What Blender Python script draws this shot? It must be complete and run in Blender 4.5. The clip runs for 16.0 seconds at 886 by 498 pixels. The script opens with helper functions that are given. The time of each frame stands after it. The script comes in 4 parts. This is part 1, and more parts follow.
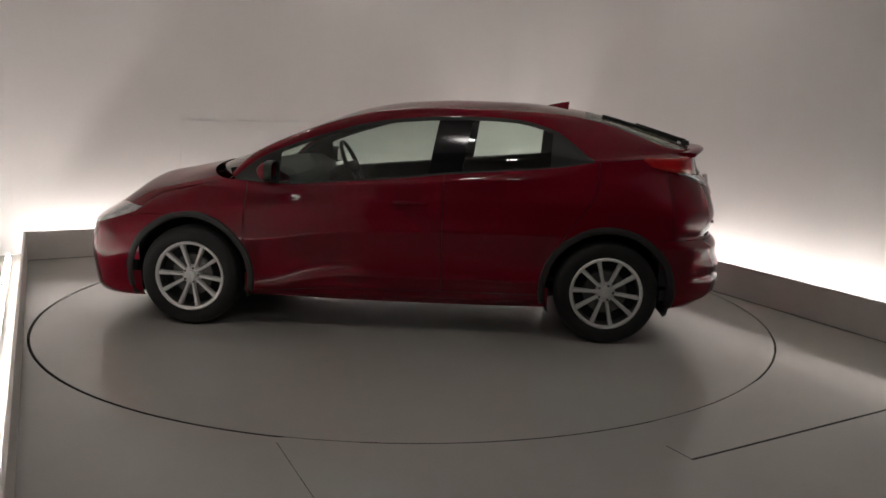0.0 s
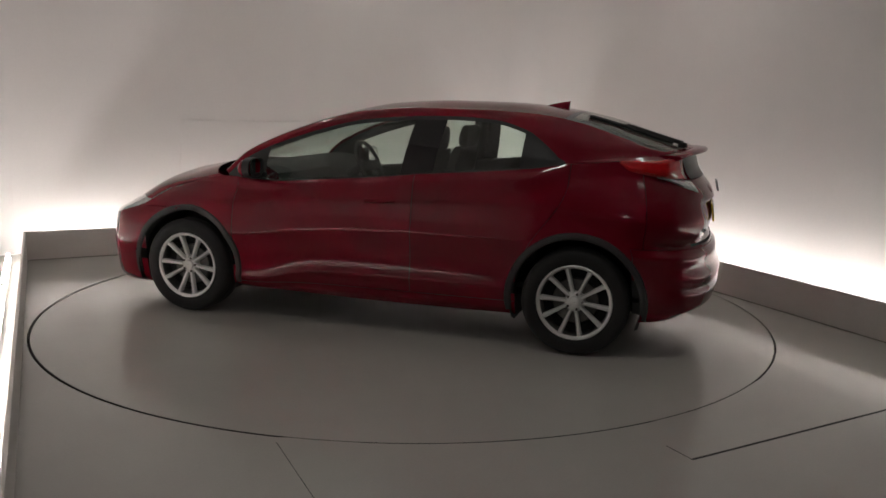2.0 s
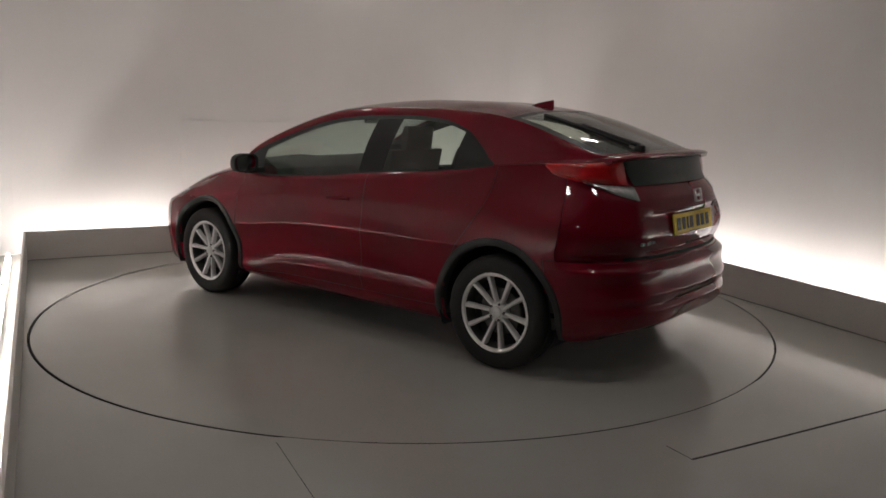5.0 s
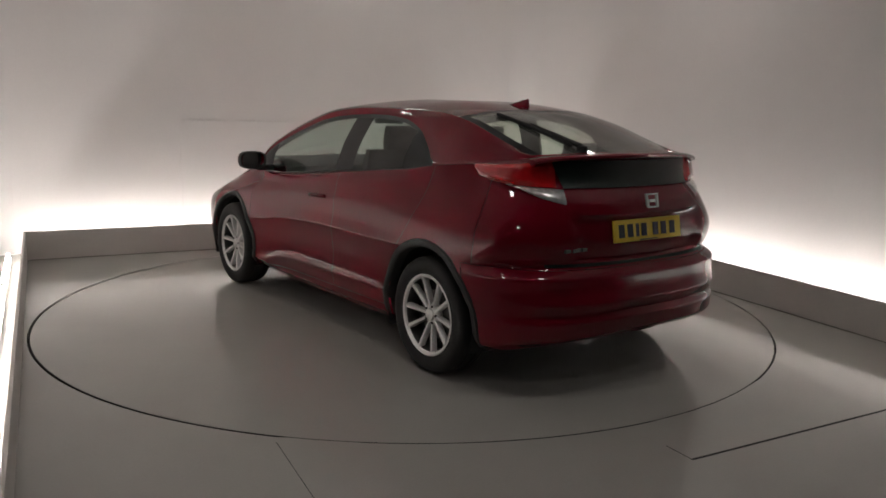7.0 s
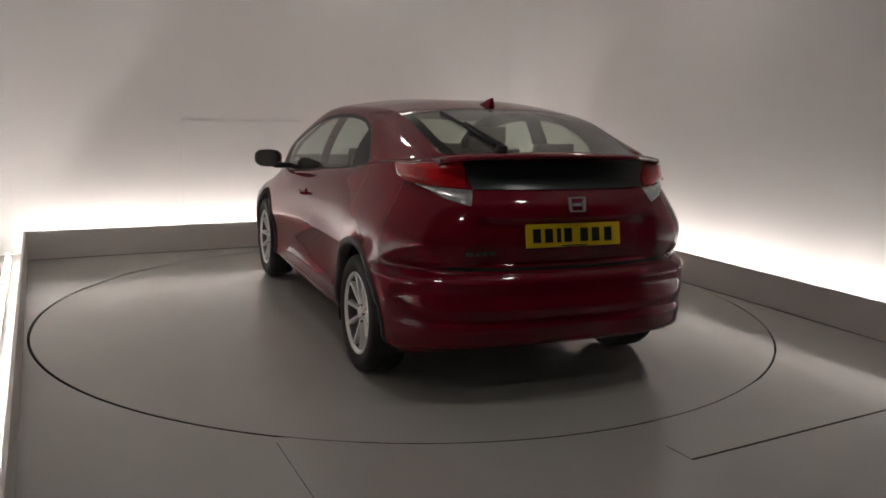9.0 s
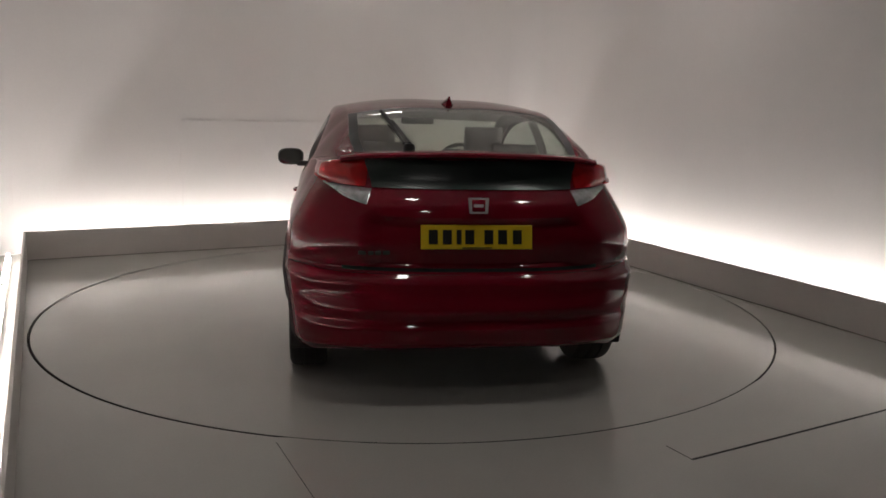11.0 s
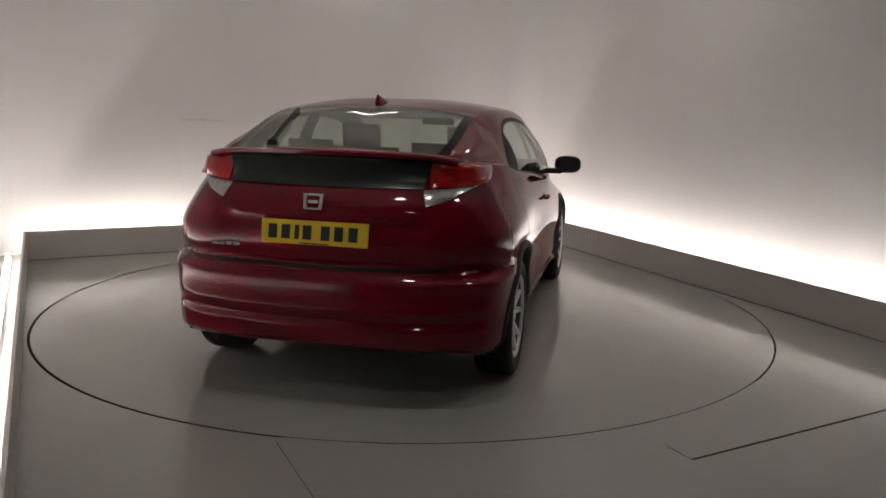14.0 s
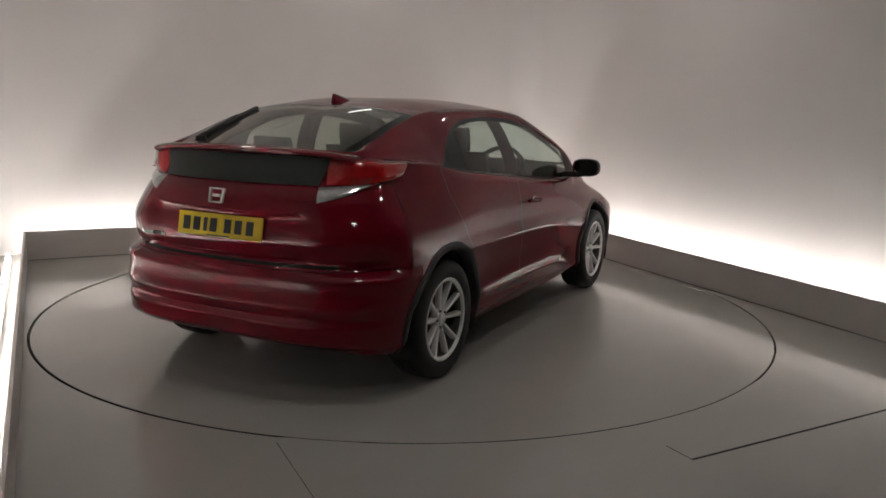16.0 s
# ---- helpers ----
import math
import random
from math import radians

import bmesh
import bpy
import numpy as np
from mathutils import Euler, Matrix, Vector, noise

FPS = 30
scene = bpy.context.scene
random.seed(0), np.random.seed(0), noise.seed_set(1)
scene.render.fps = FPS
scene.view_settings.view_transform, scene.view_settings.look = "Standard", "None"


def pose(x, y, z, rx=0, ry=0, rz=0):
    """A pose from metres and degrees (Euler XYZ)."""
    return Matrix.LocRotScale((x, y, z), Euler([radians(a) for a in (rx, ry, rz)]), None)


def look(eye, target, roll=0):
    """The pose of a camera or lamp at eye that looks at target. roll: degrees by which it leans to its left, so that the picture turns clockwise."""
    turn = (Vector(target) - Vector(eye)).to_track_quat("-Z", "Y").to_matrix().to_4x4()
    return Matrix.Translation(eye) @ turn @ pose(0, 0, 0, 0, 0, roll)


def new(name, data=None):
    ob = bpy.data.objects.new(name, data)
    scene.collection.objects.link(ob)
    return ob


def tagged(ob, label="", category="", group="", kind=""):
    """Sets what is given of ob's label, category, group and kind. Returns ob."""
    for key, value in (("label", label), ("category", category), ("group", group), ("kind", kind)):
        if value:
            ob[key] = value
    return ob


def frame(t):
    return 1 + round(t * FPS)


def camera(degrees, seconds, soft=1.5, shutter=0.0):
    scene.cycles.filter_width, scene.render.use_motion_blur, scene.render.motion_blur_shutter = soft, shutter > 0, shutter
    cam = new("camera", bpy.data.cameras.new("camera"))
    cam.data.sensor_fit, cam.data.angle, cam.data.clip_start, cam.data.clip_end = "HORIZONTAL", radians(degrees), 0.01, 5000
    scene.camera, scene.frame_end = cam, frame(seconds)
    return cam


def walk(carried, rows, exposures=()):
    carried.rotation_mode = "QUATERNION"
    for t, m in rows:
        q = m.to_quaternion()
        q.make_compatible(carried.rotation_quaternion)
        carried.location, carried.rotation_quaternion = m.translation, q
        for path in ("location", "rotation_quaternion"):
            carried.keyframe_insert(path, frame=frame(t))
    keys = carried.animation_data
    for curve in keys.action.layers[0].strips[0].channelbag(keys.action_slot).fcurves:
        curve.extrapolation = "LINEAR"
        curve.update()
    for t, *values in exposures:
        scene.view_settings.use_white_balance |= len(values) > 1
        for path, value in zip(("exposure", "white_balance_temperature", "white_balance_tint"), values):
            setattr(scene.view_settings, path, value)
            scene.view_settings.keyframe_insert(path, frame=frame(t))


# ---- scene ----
EYE = (0.0, -5.683, 1.409)
YAW, PITCH, ROLL = 2.324, -9.985, 1.509
cam = camera(57.4, 16.0, soft=1.6)
AIM = (EYE[0] + math.sin(radians(YAW)) * math.cos(radians(PITCH)),
       EYE[1] + math.cos(radians(YAW)) * math.cos(radians(PITCH)),
       EYE[2] + math.sin(radians(PITCH)))
walk(cam, [(0.0, look(EYE, AIM, ROLL)), (16.0, look(EYE, AIM, ROLL))],
     exposures=[(0.0, 0.0), (16.0, 0.0)])

# ---- light: the room has no daylight, only the tubes hidden behind the upstand, a ceiling strip and round downlights ----
world = bpy.data.worlds.new("world")
world.use_nodes = True
world.node_tree.nodes["Background"].inputs[0].default_value = (0.9, 0.9, 1.0, 1)
world.node_tree.nodes["Background"].inputs[1].default_value = 0.0
scene.world = world
TUBE_GLOW = 46.5
SPOT_GLOW = 40.0
STRIP_GLOW = 16.0


# ---- materials ----
def material(name, colour, rough=0.5, metal=0.0, grain=0.0, grain_size=40.0, stain=0.0, stain_size=2.0,
             bump=0.0, bump_size=200.0, coat=0.0, rough_spread=0.0, spec=0.5, coat_rough=0.04):
    m = bpy.data.materials.new(name)
    m.use_nodes = True
    nodes, links = m.node_tree.nodes, m.node_tree.links
    b = nodes["Principled BSDF"]
    b.inputs["Base Color"].default_value = (*colour, 1)
    b.inputs["Roughness"].default_value = rough
    b.inputs["Metallic"].default_value = metal
    b.inputs["Coat Weight"].default_value = coat
    b.inputs["Coat Roughness"].default_value = coat_rough
    b.inputs["Specular IOR Level"].default_value = spec
    where = nodes.new("ShaderNodeTexCoord").outputs["Object"]

    def cloud(size, detail=4.0):
        n = nodes.new("ShaderNodeTexNoise")
        n.inputs["Scale"].default_value = size
        n.inputs["Detail"].default_value = detail
        links.new(where, n.inputs["Vector"])
        return n.outputs["Fac"]

    last = None
    for amount, size in ((stain, stain_size), (grain, grain_size)):
        if not amount:
            continue
        ramp = nodes.new("ShaderNodeMapRange")
        ramp.inputs["From Min"].default_value, ramp.inputs["From Max"].default_value = 0.3, 0.7
        ramp.inputs["To Min"].default_value, ramp.inputs["To Max"].default_value = 1 - amount, 1 + amount
        links.new(cloud(size), ramp.inputs["Value"])
        mix = nodes.new("ShaderNodeMix")
        mix.data_type, mix.blend_type = "RGBA", "MULTIPLY"
        mix.inputs["Factor"].default_value = 1.0
        if last:
            links.new(last, mix.inputs[6])
        else:
            mix.inputs[6].default_value = (*colour, 1)
        links.new(ramp.outputs["Result"], mix.inputs[7])
        last = mix.outputs[2]
    if last:
        links.new(last, b.inputs["Base Color"])
    if rough_spread:
        r = nodes.new("ShaderNodeMapRange")
        r.inputs["From Min"].default_value, r.inputs["From Max"].default_value = 0.3, 0.7
        r.inputs["To Min"].default_value, r.inputs["To Max"].default_value = rough - rough_spread, rough + rough_spread
        links.new(cloud(1.7, 6.0), r.inputs["Value"])
        links.new(r.outputs["Result"], b.inputs["Roughness"])
    if bump:
        n = nodes.new("ShaderNodeBump")
        n.inputs["Strength"].default_value = bump
        n.inputs["Distance"].default_value = 0.002
        links.new(cloud(bump_size), n.inputs["Height"])
        links.new(n.outputs["Normal"], b.inputs["Normal"])
    return m


def glow(name, colour, strength):
    m = bpy.data.materials.new(name)
    m.use_nodes = True
    b = m.node_tree.nodes["Principled BSDF"]
    b.inputs["Base Color"].default_value = (*colour, 1)
    b.inputs["Emission Color"].default_value = (*colour, 1)
    b.inputs["Emission Strength"].default_value = strength
    return m


def glass(name, colour, alpha, dust):
    """Tinted car glass: lets light straight through, tinted, mirrors by Fresnel, and carries a thin film of dust."""
    m = bpy.data.materials.new(name)
    m.use_nodes = True
    nodes, links = m.node_tree.nodes, m.node_tree.links
    nodes.remove(nodes["Principled BSDF"])
    clear = nodes.new("ShaderNodeBsdfTransparent")
    clear.inputs["Color"].default_value = (*colour, 1)
    shine = nodes.new("ShaderNodeBsdfGlossy")
    shine.inputs["Roughness"].default_value = 0.03
    rim = nodes.new("ShaderNodeLayerWeight")
    rim.inputs["Blend"].default_value = 0.5
    steep = nodes.new("ShaderNodeMath")
    steep.operation = "POWER"
    steep.inputs[1].default_value = 4.5
    links.new(rim.outputs["Facing"], steep.inputs[0])
    fres = nodes.new("ShaderNodeMath")
    fres.operation = "MULTIPLY_ADD"
    fres.inputs[1].default_value, fres.inputs[2].default_value = 0.85, alpha
    links.new(steep.outputs[0], fres.inputs[0])
    mix = nodes.new("ShaderNodeMixShader")
    links.new(fres.outputs[0], mix.inputs[0])
    links.new(clear.outputs[0], mix.inputs[1])
    links.new(shine.outputs[0], mix.inputs[2])
    film = nodes.new("ShaderNodeBsdfDiffuse")
    film.inputs["Color"].default_value = (0.55, 0.53, 0.48, 1)
    spread = nodes.new("ShaderNodeTexNoise")
    spread.inputs["Scale"].default_value = 2.5
    spread.inputs["Detail"].default_value = 5.0
    links.new(nodes.new("ShaderNodeTexCoord").outputs["Object"], spread.inputs["Vector"])
    amount = nodes.new("ShaderNodeMapRange")
    amount.inputs["From Min"].default_value, amount.inputs["From Max"].default_value = 0.3, 0.7
    amount.inputs["To Min"].default_value, amount.inputs["To Max"].default_value = dust * 0.6, dust * 1.4
    links.new(spread.outputs["Fac"], amount.inputs["Value"])
    dusty = nodes.new("ShaderNodeMixShader")
    links.new(amount.outputs["Result"], dusty.inputs[0])
    links.new(mix.outputs[0], dusty.inputs[1])
    links.new(film.outputs[0], dusty.inputs[2])
    links.new(dusty.outputs[0], nodes["Material Output"].inputs["Surface"])
    return m


WALL = material("wall_paint", (0.75, 0.71, 0.69), 0.62, grain=0.012, grain_size=60, stain=0.015, stain_size=0.7, bump=0.05, bump_size=90)
FLOOR = material("floor_paint", (0.43, 0.415, 0.387), 0.15, grain=0.02, grain_size=90, stain=0.05, stain_size=0.8, bump=0.6, bump_size=5, rough_spread=0.05)
BOARD = material("board_paint", (0.60, 0.56, 0.53), 0.42, grain=0.02, grain_size=50, stain=0.05, stain_size=1.6, bump=0.04, bump_size=70)
CEILING = material("ceiling_paint", (0.64, 0.62, 0.60), 0.8, stain=0.03, stain_size=0.8)
# unseen surround before the bay: shade put into its colour, keeps reflections dark
DARK_WALL = material("dark_unseen_wall", (0.13, 0.126, 0.12), 0.7, stain=0.05, stain_size=0.9)
JOINT = material("joint_filler", (0.018, 0.017, 0.016), 0.8, stain=0.2, stain_size=12)
FOOT_LINE = material("brown_line", (0.15, 0.135, 0.115), 0.7, stain=0.25, stain_size=9)
PIT = material("pit_black", (0.01, 0.01, 0.01), 0.9)
TUBE = glow("tube_glow", (1.0, 0.98, 0.965), TUBE_GLOW)
SPOT = glow("downlight_glow", (1.0, 0.96, 0.92), SPOT_GLOW)
STRIP = glow("strip_glow", (1.0, 0.97, 0.93), STRIP_GLOW)
METAL_WHITE = material("white_enamel", (0.7, 0.7, 0.68), 0.4)
RED = material("red_metallic_paint", (0.155, 0.0029, 0.0125), 0.42, metal=0.1, grain=0.05, grain_size=900, stain=0.02, stain_size=3, coat=0.8, spec=0.0, coat_rough=0.06)
CLAD = material("grey_plastic", (0.030, 0.027, 0.028), 0.6, grain=0.08, grain_size=300, bump=0.1, bump_size=500)
BLACK = material("black_gloss", (0.008, 0.008, 0.009), 0.12)
FRIT = material("black_glass_edge", (0.008, 0.008, 0.009), 0.3, spec=0.25)
TRIM = material("black_trim", (0.012, 0.012, 0.012), 0.5, grain=0.1, grain_size=200)
RUBBER = material("tyre_rubber", (0.009, 0.009, 0.009), 0.7, grain=0.15, grain_size=120, bump=0.2, bump_size=300)
ALLOY = material("silver_alloy", (0.80, 0.80, 0.79), 0.36, metal=0.4, grain=0.04, grain_size=200)
BRAKE = material("brake_steel", (0.16, 0.155, 0.15), 0.45, metal=0.8, stain=0.2, stain_size=30)
CHROME = material("chrome", (0.75, 0.75, 0.76), 0.1, metal=1.0)
BADGE = material("brushed_chrome", (0.75, 0.75, 0.75), 0.35, metal=0.5)
UNDER = material("underbody", (0.012, 0.012, 0.012), 0.85, stain=0.2, stain_size=6)
CABIN = material("cabin_plastic", (0.032, 0.032, 0.032), 0.65, grain=0.1, grain_size=150)
CLOTH = material("seat_cloth", (0.085, 0.080, 0.076), 0.9, grain=0.15, grain_size=250, bump=0.2, bump_size=600)
LINER = material("roof_lining", (0.30, 0.29, 0.27), 0.9, grain=0.05, grain_size=200)
LAMP_RED = material("red_lens", (0.46, 0.008, 0.011), 0.12, coat=1.0, stain=0.15, stain_size=30)
LAMP_CLEAR = material("clear_lens", (0.55, 0.55, 0.56), 0.15, metal=0.5, coat=1.0, stain=0.2, stain_size=40)
PLATE = material("yellow_plate", (0.72, 0.50, 0.02), 0.35, grain=0.03, grain_size=200)
INK = material("plate_ink", (0.012, 0.012, 0.012), 0.4)
SIDE_GLASS = glass("side_glass", (0.76, 0.84, 0.79), 0.07, 0.03)
REAR_GLASS = glass("rear_glass", (0.62, 0.64, 0.58), 0.09, 0.09)
DARK_GLASS = material("dark_panel", (0.014, 0.021, 0.019), 0.28, stain=0.15, stain_size=5)


# ---- mesh helpers ----
def finish(bm, name, mat, parent=None, label="", smooth=True, sharp=40):
    bmesh.ops.recalc_face_normals(bm, faces=bm.faces)
    if smooth:
        for f in bm.faces:
            f.smooth = True
        for e in bm.edges:
            if len(e.link_faces) == 2 and e.calc_face_angle(0) > radians(sharp):
                e.smooth = False
    me = bpy.data.meshes.new(name)
    bm.to_mesh(me)
    bm.free()
    me.materials.append(mat)
    ob = new(name, me)
    if parent:
        ob.parent = parent
    if label:
        tagged(ob, label)
    return ob


def part(name, bm, mat, parent, label="", smooth=True, sharp=40):
    return finish(bm, name, mat, parent, label, smooth, sharp)


def box(bm, lo, hi, bevel=0.0, m=None):
    r = bmesh.ops.create_cube(bm, size=1)
    vs = r["verts"]
    for v in vs:
        v.co = Vector([lo[i] + (v.co[i] + 0.5) * (hi[i] - lo[i]) for i in range(3)])
    if bevel:
        es = list({e for v in vs for e in v.link_edges})
        r = bmesh.ops.bevel(bm, geom=es, offset=bevel, segments=2, affect="EDGES", profile=0.5)
        vs = list({v for f in r["faces"] for v in f.verts} | {v for v in vs if v.is_valid})
    if m:
        bmesh.ops.transform(bm, matrix=m, verts=vs)
    return vs


def lathe(bm, profile, m, steps=48):
    """Turn a profile of (radius, height) round the local z axis."""
    rows = []
    for r, h in profile:
        rows.append([bm.verts.new(m @ Vector((r * math.cos(2 * math.pi * i / steps), r * math.sin(2 * math.pi * i / steps), h))) for i in range(steps)])
    for a, b in zip(rows, rows[1:]):
        for i in range(steps):
            j = (i + 1) % steps
            bm.faces.new((a[i], a[j], b[j], b[i]))
    return rows


def grid(bm, pts, keep=None):
    """Quads over a 2D array of points; keep(i, j) says which."""
    rows = [[bm.verts.new(p) for p in r] for r in pts]
    for i in range(len(rows) - 1):
        for j in range(len(rows[0]) - 1):
            if keep is None or keep(i, j):
                try:
                    bm.faces.new((rows[i][j], rows[i][j + 1], rows[i + 1][j + 1], rows[i + 1][j]))
                except ValueError:
                    pass
    bmesh.ops.remove_doubles(bm, verts=bm.verts, dist=1e-5)
    loose = [v for v in bm.verts if not v.link_faces]
    bmesh.ops.delete(bm, geom=loose, context="VERTS")


def curve(keys):
    """A smooth function through (x, value) keys, without overshoot."""
    xs = [k[0] for k in keys]
    ys = [k[1] for k in keys]
    n = len(xs)
    d = [(ys[i + 1] - ys[i]) / (xs[i + 1] - xs[i]) for i in range(n - 1)]
    m = [d[0]] + [0.0 if d[i - 1] * d[i] <= 0 else 2 * d[i - 1] * d[i] / (d[i - 1] + d[i]) for i in range(1, n - 1)] + [d[-1]]

    def f(x):
        if x <= xs[0]:
            return ys[0]
        if x >= xs[-1]:
            return ys[-1]
        i = max(k for k in range(n - 1) if xs[k] <= x)
        h = xs[i + 1] - xs[i]
        t = (x - xs[i]) / h
        return (ys[i] * (1 + 2 * t) * (1 - t) ** 2 + m[i] * h * t * (1 - t) ** 2
                + ys[i + 1] * t * t * (3 - 2 * t) + m[i + 1] * h * t * t * (t - 1))
    return f


# ---- the room: a square bay turned by about 24 degrees, with a lit trough behind a low upstand on three sides ----
A = Vector((-3.32, 1.34, 0))
B = Vector((1.20, 3.59, 0))
ALONG = (B - A).normalized()
TOWARD_L = Vector((0.41, -0.912, 0)).normalized()
TOWARD_R = Vector((0.385, -0.923, 0)).normalized()
C = B + TOWARD_R * 6.6
D = A + TOWARD_L * 5.6
BOARD_H, BOARD_T, TROUGH = 0.25, 0.018, 0.355
HEIGHT = 3.3


def prism(bm, pts, z0, z1):
    lo = [bm.verts.new((p[0], p[1], z0)) for p in pts]
    hi = [bm.verts.new((p[0], p[1], z1)) for p in pts]
    n = len(pts)
    bm.faces.new(lo[::-1])
    bm.faces.new(hi)
    for i in range(n):
        bm.faces.new((lo[i], lo[(i + 1) % n], hi[(i + 1) % n], hi[i]))


def slab(name, p, q, out, thick, z0, z1, mat, label, category="", bevel=0.0, kind="structure"):
    """An upright board or wall from p to q, thickness to the side of out."""
    bm = bmesh.new()
    prism(bm, [p, q, q + out * thick, p + out * thick], z0, z1)
    if bevel:
        bmesh.ops.bevel(bm, geom=list(bm.edges), offset=bevel, segments=2, affect="EDGES", profile=0.5)
    return tagged(finish(bm, name, mat, smooth=False), label, category, kind=kind)


OUT_BACK = Vector((-ALONG.y, ALONG.x, 0))
OUT_R = Vector((-TOWARD_R.y, TOWARD_R.x, 0))
OUT_L = Vector((TOWARD_L.y, -TOWARD_L.x, 0))


def meet(p, d, q, e):
    k = ((q.x - p.x) * e.y - (q.y - p.y) * e.x) / (d.x * e.y - d.y * e.x)
    return p + d * k


def offset_corner(off):
    """The corners A and B pushed outward by off."""
    a = meet(A + OUT_BACK * off, ALONG, A + OUT_L * off, TOWARD_L)
    b = meet(B + OUT_BACK * off, ALONG, B + OUT_R * off, TOWARD_R)
    return a, b


def ring_board(name, p, q, p2, q2, z0, z1, mat, label, category):
    bm = bmesh.new()
    prism(bm, [p, q, q2, p2], z0, z1)
    bmesh.ops.bevel(bm, geom=list(bm.edges), offset=0.002, segments=1, affect="EDGES")
    return tagged(finish(bm, name, mat, smooth=False), label, category, kind="structure")


A1, B1 = offset_corner(BOARD_T)
AW, BW = offset_corner(TROUGH)
AX, BX = offset_corner(TROUGH + 0.12)
FRONT_L = AW + TOWARD_L * 12.5
FRONT_R = BW + TOWARD_R * 12.5
ring_board("upstand_back", A, B, A1, B1, 0.0, BOARD_H, BOARD, "low grey painted upstand board along the back of the bay", "upstand")
ring_board("upstand_right", B, C, B1, C + OUT_R * BOARD_T, 0.0, BOARD_H, BOARD, "low grey painted upstand board along the side of the bay", "upstand")
ring_board("upstand_left", D, A, D + OUT_L * BOARD_T, A1, 0.0, BOARD_H, BOARD, "low grey painted upstand board hiding the light trough", "upstand")
ring_board("wall_back", AW, BW, AX, BX, -0.02, HEIGHT, WALL, "pale warm white wall washed by light from below", "wall")
END_L, END_R = AW + TOWARD_L * 6.0, BW + TOWARD_R * 7.0
ring_board("wall_right", BW, END_R, BX, END_R + OUT_R * 0.12, -0.02, HEIGHT, WALL, "pale warm white side wall washed by light from below", "wall")
ring_board("wall_left", END_L, AW, END_L + OUT_L * 0.12, AX, -0.02, HEIGHT, WALL, "pale warm white side wall beside the light trough", "wall")
# front walls added out of view, dark so that the car mirrors little light
ring_board("wall_right_front", END_R, FRONT_R, END_R + OUT_R * 0.12, FRONT_R + OUT_R * 0.12, -0.02, HEIGHT, DARK_WALL, "unseen dark side wall added to keep reflections dim", "wall")
ring_board("wall_left_front", FRONT_L, END_L, FRONT_L + OUT_L * 0.12, END_L + OUT_L * 0.12, -0.02, HEIGHT, DARK_WALL, "unseen dark side wall added to keep reflections dim", "wall")
BEHIND = (FRONT_R - FRONT_L).normalized()
OUT_F = Vector((BEHIND.y, -BEHIND.x, 0))
slab("wall_front", FRONT_L, FRONT_R, OUT_F, 0.12, -0.02, HEIGHT, DARK_WALL, "unseen dark wall added behind the viewing point to keep reflections dim", "wall")
bm = bmesh.new()
prism(bm, [AX, END_L + OUT_L * 0.12, END_R + OUT_R * 0.12, BX], HEIGHT, HEIGHT + 0.12)
tagged(finish(bm, "ceiling", CEILING, smooth=False), "plain pale ceiling above the bay", "ceiling", kind="structure")
# unseen ceiling over the front part, added dark for the same dim reflections
bm = bmesh.new()
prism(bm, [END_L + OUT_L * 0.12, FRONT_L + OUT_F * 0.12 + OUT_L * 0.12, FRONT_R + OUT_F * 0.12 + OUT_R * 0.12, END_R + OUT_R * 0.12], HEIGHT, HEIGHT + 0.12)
tagged(finish(bm, "ceiling_front", DARK_WALL, smooth=False), "unseen dark ceiling added before the bay to keep reflections dim", "ceiling", kind="structure")

# coved inner corners of the bay
def cove(name, corner, d0, d1, r):
    """A curved strip that rounds off the corner between two walls leaving it along d0 and d1."""
    half = math.acos(max(-1.0, min(1.0, d0.dot(d1)))) / 2
    reach = r / math.tan(half)
    p, q = corner + d0 * reach, corner + d1 * reach
    mid_way = (d0 + d1).normalized()
    hub_at = corner + mid_way * (r / math.sin(half))
    a0 = math.atan2(p.y - hub_at.y, p.x - hub_at.x)
    a1 = math.atan2(q.y - hub_at.y, q.x - hub_at.x)
    turn_by = (a1 - a0 + math.pi) % (2 * math.pi) - math.pi
    face = [hub_at + Vector((math.cos(a0 + turn_by * k / 16), math.sin(a0 + turn_by * k / 16), 0)) * (r + 0.001) for k in range(17)]
    bm = bmesh.new()
    prism(bm, face + [corner + mid_way * 0.004], -0.01, HEIGHT)
    return tagged(finish(bm, name, WALL, sharp=30), "softly coved pale corner between two walls", "wall", kind="structure")


cove("wall_corner_right", BW, -ALONG, TOWARD_R, 0.30)
cove("wall_corner_left", AW, ALONG, TOWARD_L, 0.30)

# floor: one sheet with a round opening for the turntable
RADIUS = 2.449
bm = bmesh.new()
STEPS = 360


def gap(phi):
    """Width of the joint round the turntable; packed with filler in two short stretches."""
    deg = math.degrees(phi) % 360
    if 257 < deg < 266 or 297 < deg < 320:
        return 0.0015
    if 80 < deg < 120:
        return 0.007
    if deg < 80 or deg > 303:
        return 0.006
    if 266 <= deg <= 297:
        return 0.004
    return 0.011


